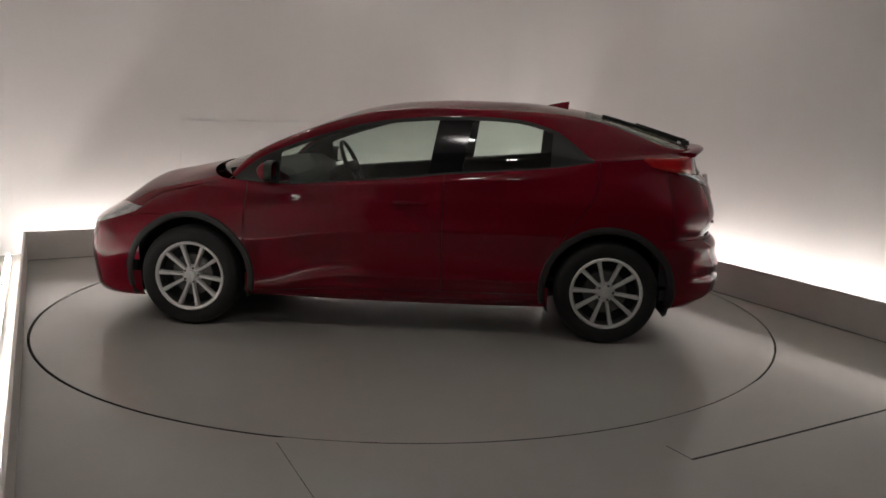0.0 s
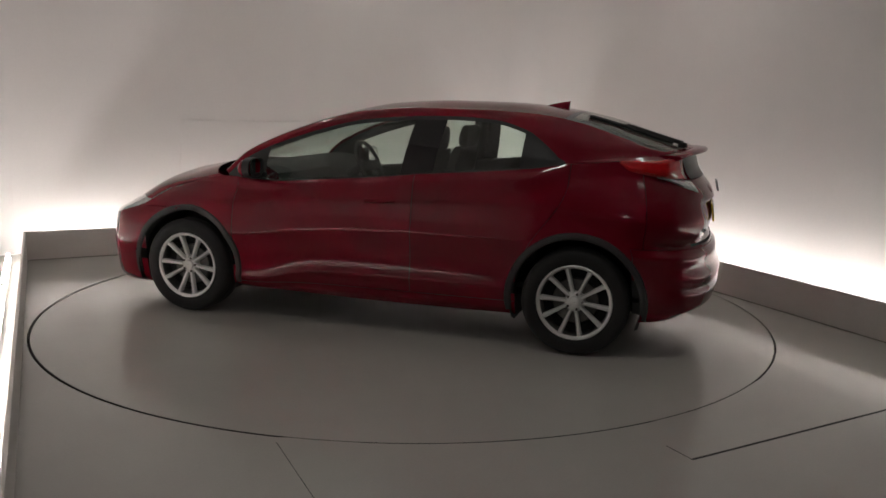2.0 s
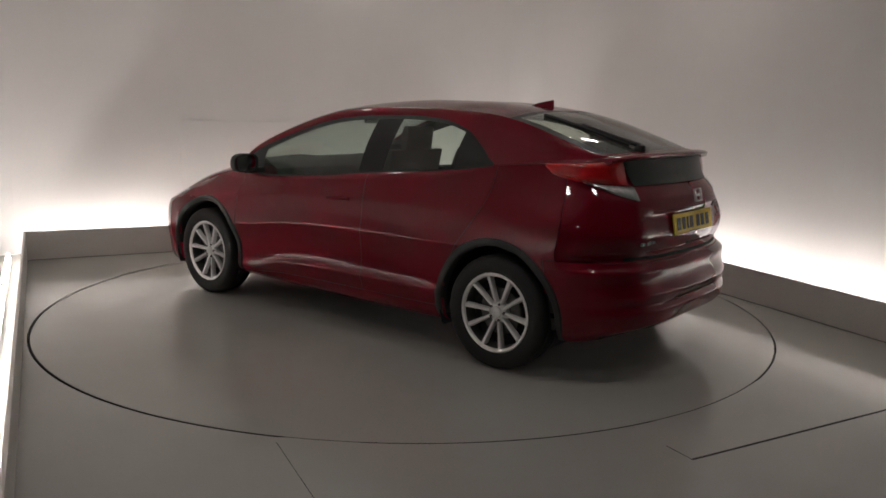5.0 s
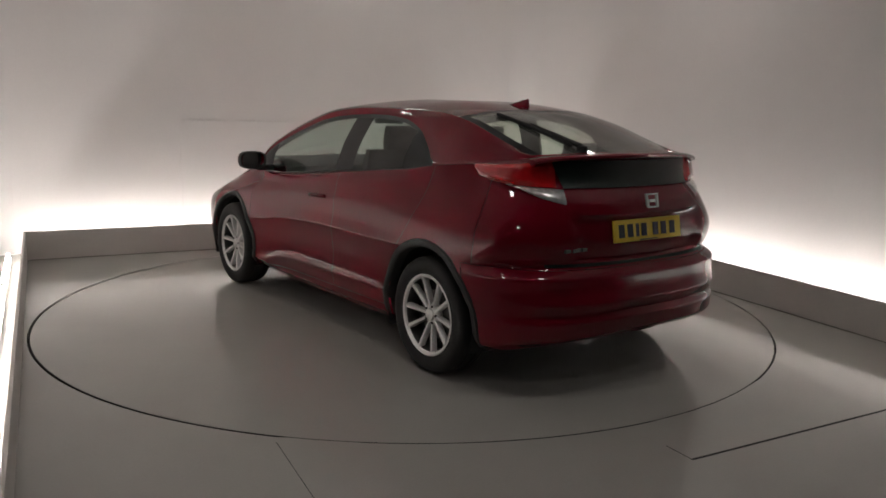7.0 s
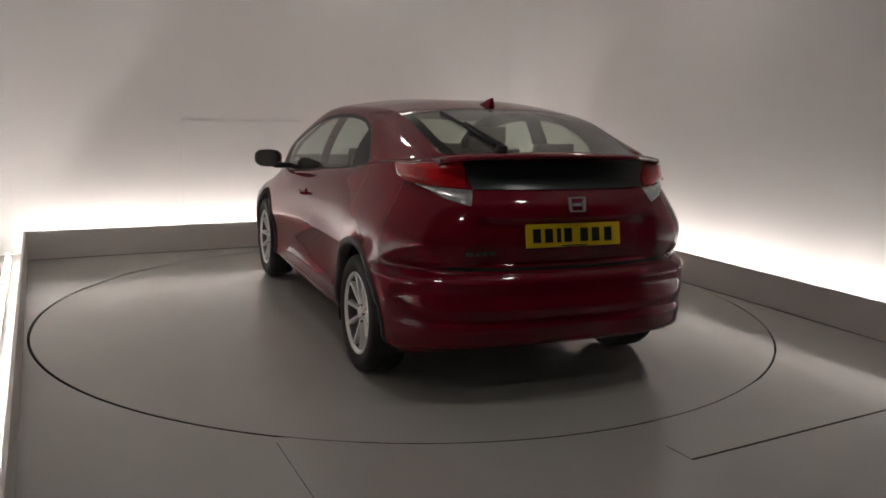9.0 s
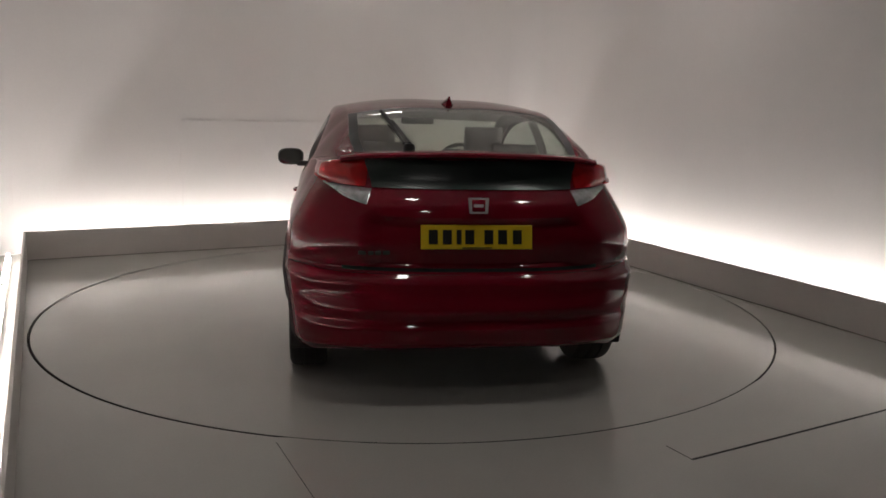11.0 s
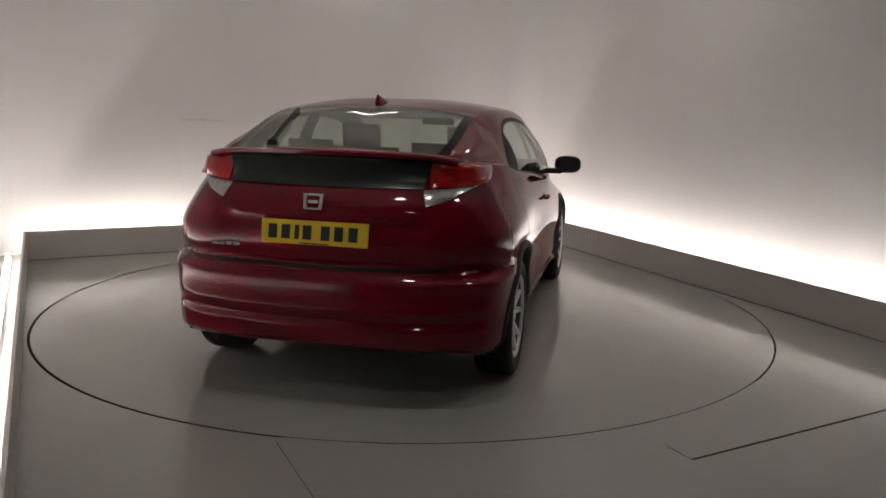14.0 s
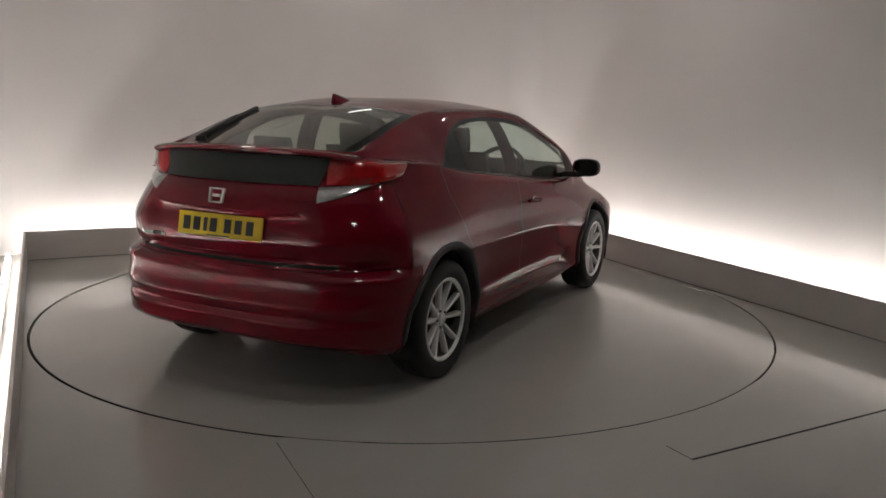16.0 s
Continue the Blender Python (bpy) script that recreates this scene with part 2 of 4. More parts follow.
edge = [AW, FRONT_L, FRONT_R, BW]
inner, outer = [], []
for i in range(STEPS):
    phi = 2 * math.pi * i / STEPS
    d = Vector((math.cos(phi), math.sin(phi), 0))
    inner.append(bm.verts.new(d * (RADIUS + gap(phi))))
    best = 1e9
    for p, q in zip(edge, edge[1:] + edge[:1]):
        e = q - p
        den = d.x * e.y - d.y * e.x
        if abs(den) > 1e-9:
            k = (p.x * e.y - p.y * e.x) / den
            s = (p.x * d.y - p.y * d.x) / den
            if k > 0 and -1e-6 <= s <= 1 + 1e-6:
                best = min(best, k)
    outer.append(bm.verts.new(d * best))
low = [bm.verts.new(v.co - Vector((0, 0, 0.05))) for v in inner]
for i in range(STEPS):
    j = (i + 1) % STEPS
    bm.faces.new((inner[i], outer[i], outer[j], inner[j]))
    bm.faces.new((low[i], inner[i], inner[j], low[j]))
tagged(finish(bm, "floor", FLOOR, smooth=False), "grey painted floor with a soft satin sheen", "floor", kind="structure")
bm = bmesh.new()
prism(bm, [Vector((math.cos(2 * math.pi * i / 48), math.sin(2 * math.pi * i / 48), 0)) * 2.7 for i in range(48)], -0.12, -0.06)
tagged(finish(bm, "pit_floor", PIT, smooth=False), "black pit floor below the turntable joint", "pit", kind="structure")

# joints cut in the floor: thin dark strips of filler
JOINTS = (((-0.548, -2.452), (-0.33, -2.945), 0.0012), ((-0.33, -2.945), (-0.05, -3.58), 0.001),
          ((1.178, -2.584), (2.40, -1.965), 0.006), ((1.113, -2.45), (1.178, -2.584), 0.0015))
for i, (p, q, w) in enumerate(JOINTS):
    p, q = Vector((*p, 0)), Vector((*q, 0))
    s = (q - p).normalized()
    s = Vector((-s.y, s.x, 0)) * w
    bm = bmesh.new()
    prism(bm, [p - s, q - s, q + s, p + s], -0.002, 0.0012)
    tagged(finish(bm, "floor_joint", JOINT, smooth=False), "thin dark filled joint in the grey floor", "floor joint", kind="structure")

# thin dark brown line along the foot of the upstands
for p, q, into in ((A + ALONG * 0.02, B - ALONG * 0.02, -OUT_BACK), (B + TOWARD_R * 0.02, C, -OUT_R)):
    bm = bmesh.new()
    prism(bm, [p, q, q + into * 0.007, p + into * 0.007], 0.0005, 0.005)
    tagged(finish(bm, "floor_line", FOOT_LINE, smooth=False), "thin dark brown line along the foot of the upstand", "floor seal", kind="structure")

# a flat access panel on the back wall
W0 = AW + ALONG * 1.73
W1 = AW + ALONG * 3.65
slab("wall_panel", W0 - OUT_BACK * 0.001, W1 - OUT_BACK * 0.001, -OUT_BACK, 0.005, 0.03, 1.215, WALL, "flush painted access panel on the pale wall", "wall panel", bevel=0.002)


# small faded sticker on the upstand near the corner
sticker = tagged(new("sticker"), "small faded pale sticker on the grey upstand", "sticker")
sticker.location = B + TOWARD_R * 1.51
sticker.rotation_euler = (0, 0, math.atan2(TOWARD_R.y, TOWARD_R.x))
for k in range(4):
    bm = bmesh.new()
    box(bm, (-0.085 + 0.055 * k, -0.0030, 0.140 + 0.012 * (k % 2)), (-0.070 + 0.055 * k, -0.0004, 0.190))
    part("sticker_bar", bm, METAL_WHITE, sticker, smooth=False)


# ---- fluorescent tubes lying in the trough ----
def tube_run(p, q):
    d = (q - p).normalized()
    n = max(1, round((q - p).length / 1.25))
    step = (q - p) / n
    for i in range(n):
        a, b = p + step * i, p + step * (i + 1)
        base = tagged(new("tube_light"), "slim white fluorescent tube on a batten in the light trough", "tube light", "tubes in the light trough")
        base.location = (a + b) / 2
        base.rotation_euler = (0, 0, math.atan2(d.y, d.x))
        half = (b - a).length / 2 - 0.02
        bm = bmesh.new()
        box(bm, (-half, -0.025, 0.0), (half, 0.025, 0.035), 0.004)
        part("batten", bm, METAL_WHITE, base, smooth=False)
        bm = bmesh.new()
        lathe(bm, [(0.013, -half + 0.02), (0.013, half - 0.02)], pose(0, 0, 0.058, 0, 90, 0), 8)
        part("tube", bm, TUBE, base)
        for s in (-1, 1):
            bm = bmesh.new()
            box(bm, (s * half - (0.02 if s > 0 else 0), -0.018, 0.03), (s * half + (0 if s > 0 else 0.02), 0.018, 0.078), 0.003)
            part("end_cap", bm, METAL_WHITE, base, smooth=False)


TA, TB = offset_corner(0.145)
tube_run(TA + ALONG * 0.12, TB - ALONG * 0.12)
tube_run(TB + TOWARD_R * 0.12, TB + TOWARD_R * 6.5)
tube_run(TA + TOWARD_L * 0.12, TA + TOWARD_L * 5.5)


# ---- ceiling lights ----
def ceiling_light(m, w, l, lit, label):
    base = tagged(new("ceiling_light"), label, "ceiling light", "ceiling lights")
    base.matrix_world = m
    bm = bmesh.new()
    box(bm, (-w / 2, -l / 2, -0.03), (w / 2, l / 2, -0.02), 0.0)
    part("diffuser", bm, lit, base, smooth=False)
    for x0, x1, y0, y1 in ((-w / 2 - 0.03, w / 2 + 0.03, -l / 2 - 0.03, -l / 2), (-w / 2 - 0.03, w / 2 + 0.03, l / 2, l / 2 + 0.03),
                           (-w / 2 - 0.03, -w / 2, -l / 2, l / 2), (w / 2, w / 2 + 0.03, -l / 2, l / 2)):
        bm = bmesh.new()
        box(bm, (x0, y0, -0.04), (x1, y1, 0.0), 0.003)
        part("frame", bm, METAL_WHITE, base, smooth=False)


ceiling_light(pose(-0.5, 2.45, HEIGHT, 0, 0, 26), 0.60, 0.10, STRIP, "slim lit ceiling strip near the back wall")


def downlight(x, y, r=0.11):
    """A round recessed lamp: a white trim ring round a glowing lens."""
    base = tagged(new("downlight"), "round white recessed downlight, lit, in the ceiling", "downlight", "ceiling downlights")
    base.location = (x, y, HEIGHT)
    bm = bmesh.new()
    lathe(bm, [(r, -0.012), (r + 0.004, -0.020), (r + 0.022, -0.016), (r + 0.026, 0.0)], pose(0, 0, 0), 32)
    part("trim_ring", bm, METAL_WHITE, base)
    bm = bmesh.new()
    lathe(bm, [(0.001, -0.014), (r * 0.6, -0.013), (r, -0.010)], pose(0, 0, 0), 32)
    part("lens", bm, SPOT, base, "glowing frosted lens")


for x, y in ((-0.15, -2.55), (1.55, -2.45), (-1.85, 0.85), (1.85, 0.85), (0.10, -4.90)):
    downlight(x, y)

# ---- the turntable ----
turntable = tagged(new("turntable"), "large round grey turntable flush with the floor", "turntable")
bm = bmesh.new()
lathe(bm, [(0.001, 0.0), (1.2, 0.0), (RADIUS - 0.006, 0.0), (RADIUS - 0.006, -0.045), (0.001, -0.045)], pose(0, 0, 0), 180)
part("deck", bm, FLOOR, turntable, smooth=False)
bm = bmesh.new()
lathe(bm, [(RADIUS - 0.005, -0.0005), (RADIUS - 0.002, -0.0008), (RADIUS, -0.003), (RADIUS, -0.045), (RADIUS - 0.005, -0.045)], pose(0, 0, 0), 180)
part("edge_band", bm, JOINT, turntable, "thin dark edge band of the turntable", smooth=False)

# ---- the car: x forward, y to its left, z up, base between the axles ----
car = tagged(new("hatchback_car"), "glossy dark red five-door hatchback car on the turntable", "car")
AXLE, TRACK, HUB_Z = 1.30, 0.775, 0.315

# key columns along the side: rear corner, rear window tip, both edges of the middle pillar, front window tip, front corner
SPANS = (34, 22, 5, 34, 26)
REAR_N, FRONT_N = 22, 16


def columns(keys):
    xs = []
    for (a, b), n in zip(zip(keys, keys[1:]), SPANS):
        xs += [a + (b - a) * i / n for i in range(n)]
    return xs + [keys[-1]]


class Ring:
    """One line round half of the lower body, from the middle of the tail along the side to the middle of the nose."""

    def __init__(self, rear, front, rear_z, front_z, z, w, rp=2.6, fp=2.7, corner=(-1.72, 1.62)):
        self.z, self.w = curve(z), curve(w)
        k0, k5 = corner
        pts = []
        w0, z0 = self.w(k0), self.z(k0)
        rz = curve(rear_z)
        for i in range(REAR_N):
            a = (i / REAR_N) ** 0.85 * math.pi / 2
            y = w0 * math.sin(a) ** (2 / rp)
            x = k0 + (rear - k0) * math.cos(a) ** (2 / rp)
            pts.append(Vector((x, y, rz(y / w0))))
        for x in columns((k0, -1.20, -0.36, -0.19, min(0.98, k5 - 0.04), k5)):
            pts.append(Vector((x, self.w(x), self.z(x))))
        w5 = self.w(k5)
        fz = curve(front_z)
        for i in range(1, FRONT_N + 1):
            a = (1 - i / FRONT_N) * math.pi / 2
            y = w5 * math.sin(a) ** (2 / fp)
            x = k5 + (front - k5) * math.cos(a) ** (2 / fp)
            pts.append(Vector((x, y, fz(y / w5))))
        self.pts = pts


K = -1.55
RINGS = [
    # underside edge
    Ring(-2.015, 2.12, [(0, 0.285), (0.75, 0.265), (1, 0.22)], [(0, 0.17), (1, 0.16)],
         [(K, 0.22), (-1.0, 0.20), (0, 0.19), (0.9, 0.20), (1.62, 0.16)],
         [(K, 0.80), (-0.9, 0.80), (0.9, 0.80), (1.62, 0.78)], rp=3.0, corner=(K, 1.62)),
    Ring(-2.06, 2.13, [(0, 0.325), (0.75, 0.31), (1, 0.27)], [(0, 0.22), (1, 0.21)],
         [(K, 0.27), (-1.0, 0.25), (0, 0.24), (0.75, 0.235), (1.62, 0.21)],
         [(K, 0.85), (-0.9, 0.845), (0.9, 0.845), (1.62, 0.83)], rp=3.0, corner=(K, 1.62)),
    # sill crease
    Ring(-2.09, 2.14, [(0, 0.40), (0.7, 0.40), (1, 0.40)], [(0, 0.33), (1, 0.32)],
         [(K, 0.40), (-1.0, 0.37), (0.2, 0.365), (0.45, 0.345), (0.8, 0.27), (1.0, 0.28), (1.62, 0.32)],
         [(K, 0.870), (-0.9, 0.872), (0.3, 0.871), (0.9, 0.860), (1.62, 0.85)], rp=2.75, corner=(K, 1.62)),
    Ring(-2.092, 2.15, [(0, 0.485), (0.7, 0.485), (1, 0.52)], [(0, 0.45), (1, 0.45)],
         [(K, 0.52), (-0.9, 0.52), (0.9, 0.44), (1.62, 0.45)],
         [(K, 0.886), (-0.9, 0.869), (0.3, 0.863), (0.9, 0.861), (1.62, 0.865)], rp=2.6, corner=(K, 1.62)),
    # bumper top and flank crease
    Ring(-2.03, 2.12, [(0, 0.60), (0.7, 0.60), (1, 0.61)], [(0, 0.57), (1, 0.57)],
         [(K, 0.60), (-1.0, 0.66), (-0.2, 0.66), (0.4, 0.63), (0.95, 0.565), (1.62, 0.58)],
         [(K, 0.896), (-1.25, 0.898), (-0.6, 0.886), (0.3, 0.885), (0.9, 0.881), (1.3, 0.885), (1.62, 0.865)], rp=2.7, corner=(K, 1.62)),
    Ring(-2.028, 2.09, [(0, 0.668), (0.7, 0.668), (1, 0.685)], [(0, 0.64), (1, 0.64)],
         [(K, 0.68), (-1.0, 0.73), (0.0, 0.73), (0.9, 0.67), (1.62, 0.66)],
         [(K, 0.886), (-1.25, 0.890), (-0.6, 0.870), (0.3, 0.868), (0.9, 0.869), (1.62, 0.85)], rp=2.4, corner=(K, 1.62)),
    Ring(-2.05, 1.975, [(0, 0.80), (0.7, 0.80), (1, 0.82)], [(0, 0.73), (1, 0.71)],
         [(K, 0.82), (-1.0, 0.85), (0.0, 0.83), (0.9, 0.77), (1.62, 0.73)],
         [(K, 0.874), (-1.3, 0.880), (-0.6, 0.862), (0.3, 0.86), (0.9, 0.85), (1.62, 0.80)], rp=2.45, fp=2.2, corner=(K, 1.62)),
    Ring(-2.01, 1.80, [(0, 0.95), (0.7, 0.955), (1, 0.96)], [(0, 0.885), (1, 0.81)],
         [(K, 0.96), (-1.0, 0.945), (0.0, 0.90), (0.9, 0.85), (1.3, 0.86), (1.50, 0.82)],
         [(K, 0.800), (-1.3, 0.838), (-0.6, 0.842), (0.3, 0.84), (0.9, 0.80), (1.50, 0.70)], rp=2.3, fp=2.2, corner=(K, 1.50)),
    Ring(-1.92, 1.55, [(0, 1.055), (0.7, 1.055), (1, 1.05)], [(0, 0.945), (1, 0.88)],
         [(K, 1.05), (-1.0, 1.01), (0.0, 0.94), (0.9, 0.89), (1.25, 0.885)],
         [(K, 0.748), (-1.3, 0.803), (-0.6, 0.824), (0.3, 0.822), (0.9, 0.785), (1.25, 0.735)], rp=2.3, fp=2.2, corner=(K, 1.25)),
    # belt: foot of the side windows, hatch glass and windscreen
    Ring(-1.885, 1.30, [(0, 1.17), (0.75, 1.16), (1, 1.135)], [(0, 1.0), (0.6, 0.975), (1, 0.925)],
         [(K, 1.135), (-1.2, 1.10), (-1.0, 1.068), (-0.68, 1.035), (-0.34, 1.005), (0, 0.968), (0.36, 0.937), (0.7, 0.912), (1.02, 0.925)],
         [(K, 0.715), (-1.45, 0.742), (-1.2, 0.778), (-0.6, 0.80), (0.3, 0.80), (0.8, 0.785), (1.02, 0.765)], rp=2.5, fp=2.2, corner=(K, 1.02)),
]
SUB = 6


def spline(pts, sub):
    out = []
    n = len(pts)
    for i in range(n - 1):
        p0 = pts[max(i - 1, 0)]
        p1, p2 = pts[i], pts[i + 1]
        p3 = pts[min(i + 2, n - 1)]
        for k in range(sub):
            t = k / sub
            m1, m2 = (p2 - p0) * 0.42, (p3 - p1) * 0.42
            out.append(p1 * (1 + 2 * t) * (1 - t) ** 2 + m1 * t * (1 - t) ** 2 + p2 * t * t * (3 - 2 * t) + m2 * t * t * (t - 1))
    return out + [pts[-1]]


NCOL = len(RINGS[0].pts)


def creased(pts, breaks):
    """Splines from break to break, so that the skin keeps a crisp edge there."""
    out = []
    for a, b in zip(breaks, breaks[1:]):
        out += spline(pts[a:b + 1], SUB)[:-1]
    return out + [pts[-1]]


LOWER = [list(r) for r in zip(*[creased([ring.pts[c] for ring in RINGS], (0, 2, 3, 4, len(RINGS) - 1) if c < REAR_N - 2 else (0, 2, 4, len(RINGS) - 1)) for c in range(NCOL)])]
NROW = len(LOWER)


def smooth01(x):
    x = min(max(x, 0.0), 1.0)
    return x * x * (3 - 2 * x)


# let one column of the skin follow the swept rear edge of the rear doors
J_DOOR = REAR_N + SPANS[0] + 3
for row in LOWER:
    xs = np.array([p.x for p in row[REAR_N:]])
    ys = np.array([p.y for p in row[REAR_N:]])
    zs = np.array([p.z for p in row[REAR_N:]])
    x0 = row[J_DOOR].x
    shift = -0.98 - 0.25 * smooth01((row[J_DOOR].z - 0.5) / 0.5) - x0
    for p in row[REAR_N:REAR_N + SPANS[0] + SPANS[1]]:
        x = p.x + shift * max(0.0, 1 - abs(p.x - x0) / 0.42)
        p.x, p.y, p.z = x, float(np.interp(x, xs, ys)), float(np.interp(x, xs, zs))

# fair the flanks along their length, so that reflections run through without kinks
for i, row in enumerate(LOWER):
    side = row[REAR_N:REAR_N + sum(SPANS) + 1]
    xs = np.array([p.x for p in side])
    ys = np.array([p.y for p in side])
    step = np.gradient(xs)
    for p in side:
        hold = smooth01((p.x + K * -1 - 0.02) / 0.20) * smooth01((1.25 - p.x) / 0.2) * smooth01((NROW - 1 - i) / 8)
        if hold > 0:
            wgt = np.exp(-((xs - p.x) / 0.11) ** 2 / 2) * step
            p.y += hold * (float((wgt * ys).sum() / wgt.sum()) - p.y)

# a rounded shoulder under the side windows
for i, row in enumerate(LOWER):
    k = NROW - 1 - i
    if k < 16:
        for p in row[REAR_N:]:
            p.y += 0.011 * (1 - math.exp(-k / 1.4)) * smooth01((16 - k) / 12) * smooth01((p.x + 1.25) / 0.25) * smooth01((1.0 - p.x) / 0.15)

# fair the rear corners too, where the flank turns into the tail
for i, row in enumerate(LOWER):
    turn_in = row[:REAR_N + SPANS[0] + 8]
    pts = np.array([(p.x, p.y) for p in turn_in])
    run = np.concatenate([[0.0], np.cumsum(np.hypot(*np.diff(pts, axis=0).T))])
    wgt = np.exp(-((run[:, None] - run[None, :]) / 0.085) ** 2 / 2) * np.gradient(run)[None, :]
    wgt /= wgt.sum(axis=1, keepdims=True)
    once = wgt @ pts
    aim = 2 * once - wgt @ once
    for p, q in zip(turn_in, aim):
        hold = smooth01((p.y - 0.45) / 0.2) * smooth01((-1.0 - p.x) / 0.2) * smooth01((NROW - 1 - i) / 8) * smooth01(i / 4)
        p.x += hold * (q[0] - p.x)
        p.y += hold * (q[1] - p.y)

# the stepped rear bumper: two ledges, a groove under them and a notch at the shut line
BASE_DEPTH = [(ring.pts[0].z, ring.pts[0].x) for ring in RINGS]
LEDGES = ((0.27, -2.0), (0.32, -2.062), (0.392, -2.090), (0.422, -2.070), (0.468, -2.096), (0.485, -2.094), (0.535, -2.066),
          (0.600, -2.062), (0.615, -2.055), (0.660, -2.018), (0.685, -2.026), (0.74, -2.042), (0.80, -2.05))


def along(keys, z):
    return float(np.interp(z, [k[0] for k in keys], [k[1] for k in keys]))


for row in LOWER:
    for p in row[:REAR_N + 1]:
        if p.z < 0.80:
            p.x = K + (p.x - K) * (along(LEDGES, p.z) - K) / (along(BASE_DEPTH, p.z) - K)
            notch = smooth01(1 - abs(p.z - 0.655) / 0.045) * smooth01((-1.66 - p.x) / 0.16)
            p.y *= 1 - 0.045 * notch

# the sunk field round the number plate, in the tail
for row in LOWER:
    for p in row:
        if p.x < -1.8:
            k = smooth01((0.50 - abs(p.y)) / 0.03) * smooth01((p.z - 0.665) / 0.02) * smooth01((0.905 - p.z) / 0.02)
            p.x += 0.028 * k

# a fine ridge along the sill crease
for row in LOWER[1:]:
    for p in row:
        if abs(p.x) < 0.95 and p.y > 0.7:
            fade = smooth01((0.95 - abs(p.x)) / 0.15)
            p.y += 0.008 * fade * math.exp(-((p.z - RINGS[2].z(p.x)) / 0.02) ** 2)

SIDE_C0 = REAR_N


def flank(x, z):
    """Half-width of the body's side at a place seen from the side."""
    best, y = 9.0, 0.85
    for row in LOWER:
        for p in row[SIDE_C0 - 4:]:
            d = (p.x - x) ** 2 + (p.z - z) ** 2
            if d < best:
                best, y = d, p.y
    return y


C_REAR = REAR_N
C_DLO_R = C_REAR + SPANS[0]
C_B_R = C_DLO_R + SPANS[1]
C_B_F = C_B_R + SPANS[2]
C_DLO_F = C_B_F + SPANS[3]
C_FRONT = C_DLO_F + SPANS[4]


def in_arch(p):
    return min((p.x - s) ** 2 + (p.z - HUB_Z) ** 2 for s in (-AXLE, AXLE)) < (0.388 if p.z > 0.5 else 0.376 if p.z > 0.34 else 0.358) ** 2 and p.y > 0.5


def panel_of(i, j):
    """Which panel a quad of the lower body belongs to."""
    p = (LOWER[i][j] + LOWER[i + 1][j + 1]) / 2
    if in_arch(p):
        return None
    if j >= C_FRONT - 6 and i < 5 * SUB + 3 or (p.x > 1.70 and i < 6 * SUB):
        return "front_bumper"
    if p.x < -1.62 and i < 5 * SUB - 2:
        return "rear_bumper"
    if j < C_REAR - 3 and i >= 5 * SUB - 2:
        return "tailgate"
    if i >= 7 * SUB - 2 and p.x > 1.0 and p.y < 0.68 or i >= 6 * SUB and j > C_FRONT:
        return "bonnet"
    if i < SUB + 2 and abs(p.x) < 1.25:
        return "sill"
    if p.x > 0.93:
        return "front_wing"
    if -0.30 < p.x <= 0.93:
        return "front_door"
    if j >= J_DOOR and p.x <= -0.30:
        return "rear_door"
    return "rear_wing"


def shrink(bm, by):
    """Draw the open edge of a panel in a little, so that a real joint is left between panels."""
    moves = {}
    for v in bm.verts:
        if v.is_boundary:
            acc = Vector()
            for f in v.link_faces:
                acc += f.calc_center_median() - v.co
            if acc.length > 1e-6:
                moves[v] = acc.normalized() * by
    for v, d in moves.items():
        if abs(v.co.y) > 0.002:
            v.co += d


def shell(table, chosen, flip, name, mat, parent, label="", gap_by=0.0022, whole=False):
    bm = bmesh.new()
    sides = (1, -1) if whole else ((-1,) if flip else (1,))
    for s in sides:
        verts = {}
        for i, j in chosen:
            q = []
            for a, b in ((i, j), (i, j + 1), (i + 1, j + 1), (i + 1, j)):
                if (a, b) not in verts:
                    p = table[a][b]
                    verts[(a, b)] = bm.verts.new((p.x, s * p.y, p.z))
                q.append(verts[(a, b)])
            try:
                bm.faces.new(q if s > 0 else q[::-1])
            except ValueError:
                pass
    bmesh.ops.remove_doubles(bm, verts=bm.verts, dist=1e-4)
    bmesh.ops.dissolve_degenerate(bm, dist=1e-5, edges=bm.edges)
    if gap_by:
        shrink(bm, gap_by)
    return part(name, bm, mat, parent, label, sharp=50)


panels = {}
for i in range(NROW - 1):
    for j in range(NCOL - 1):
        n = panel_of(i, j)
        if n:
            panels.setdefault(n, []).append((i, j))
for n, chosen in panels.items():
    if n in ("front_bumper", "rear_bumper", "tailgate", "bonnet"):
        shell(LOWER, chosen, False, n, RED, car, whole=True)
    else:
        for flip in (False, True):
            shell(LOWER, chosen, flip, n, RED, car)


# greenhouse: stations from the hatch foot to the windscreen foot
def station_row(keys, y, z):
    fy, fz = curve(y), curve(z)
    return [Vector((x, fy(x), fz(x))) for x in columns(keys)]


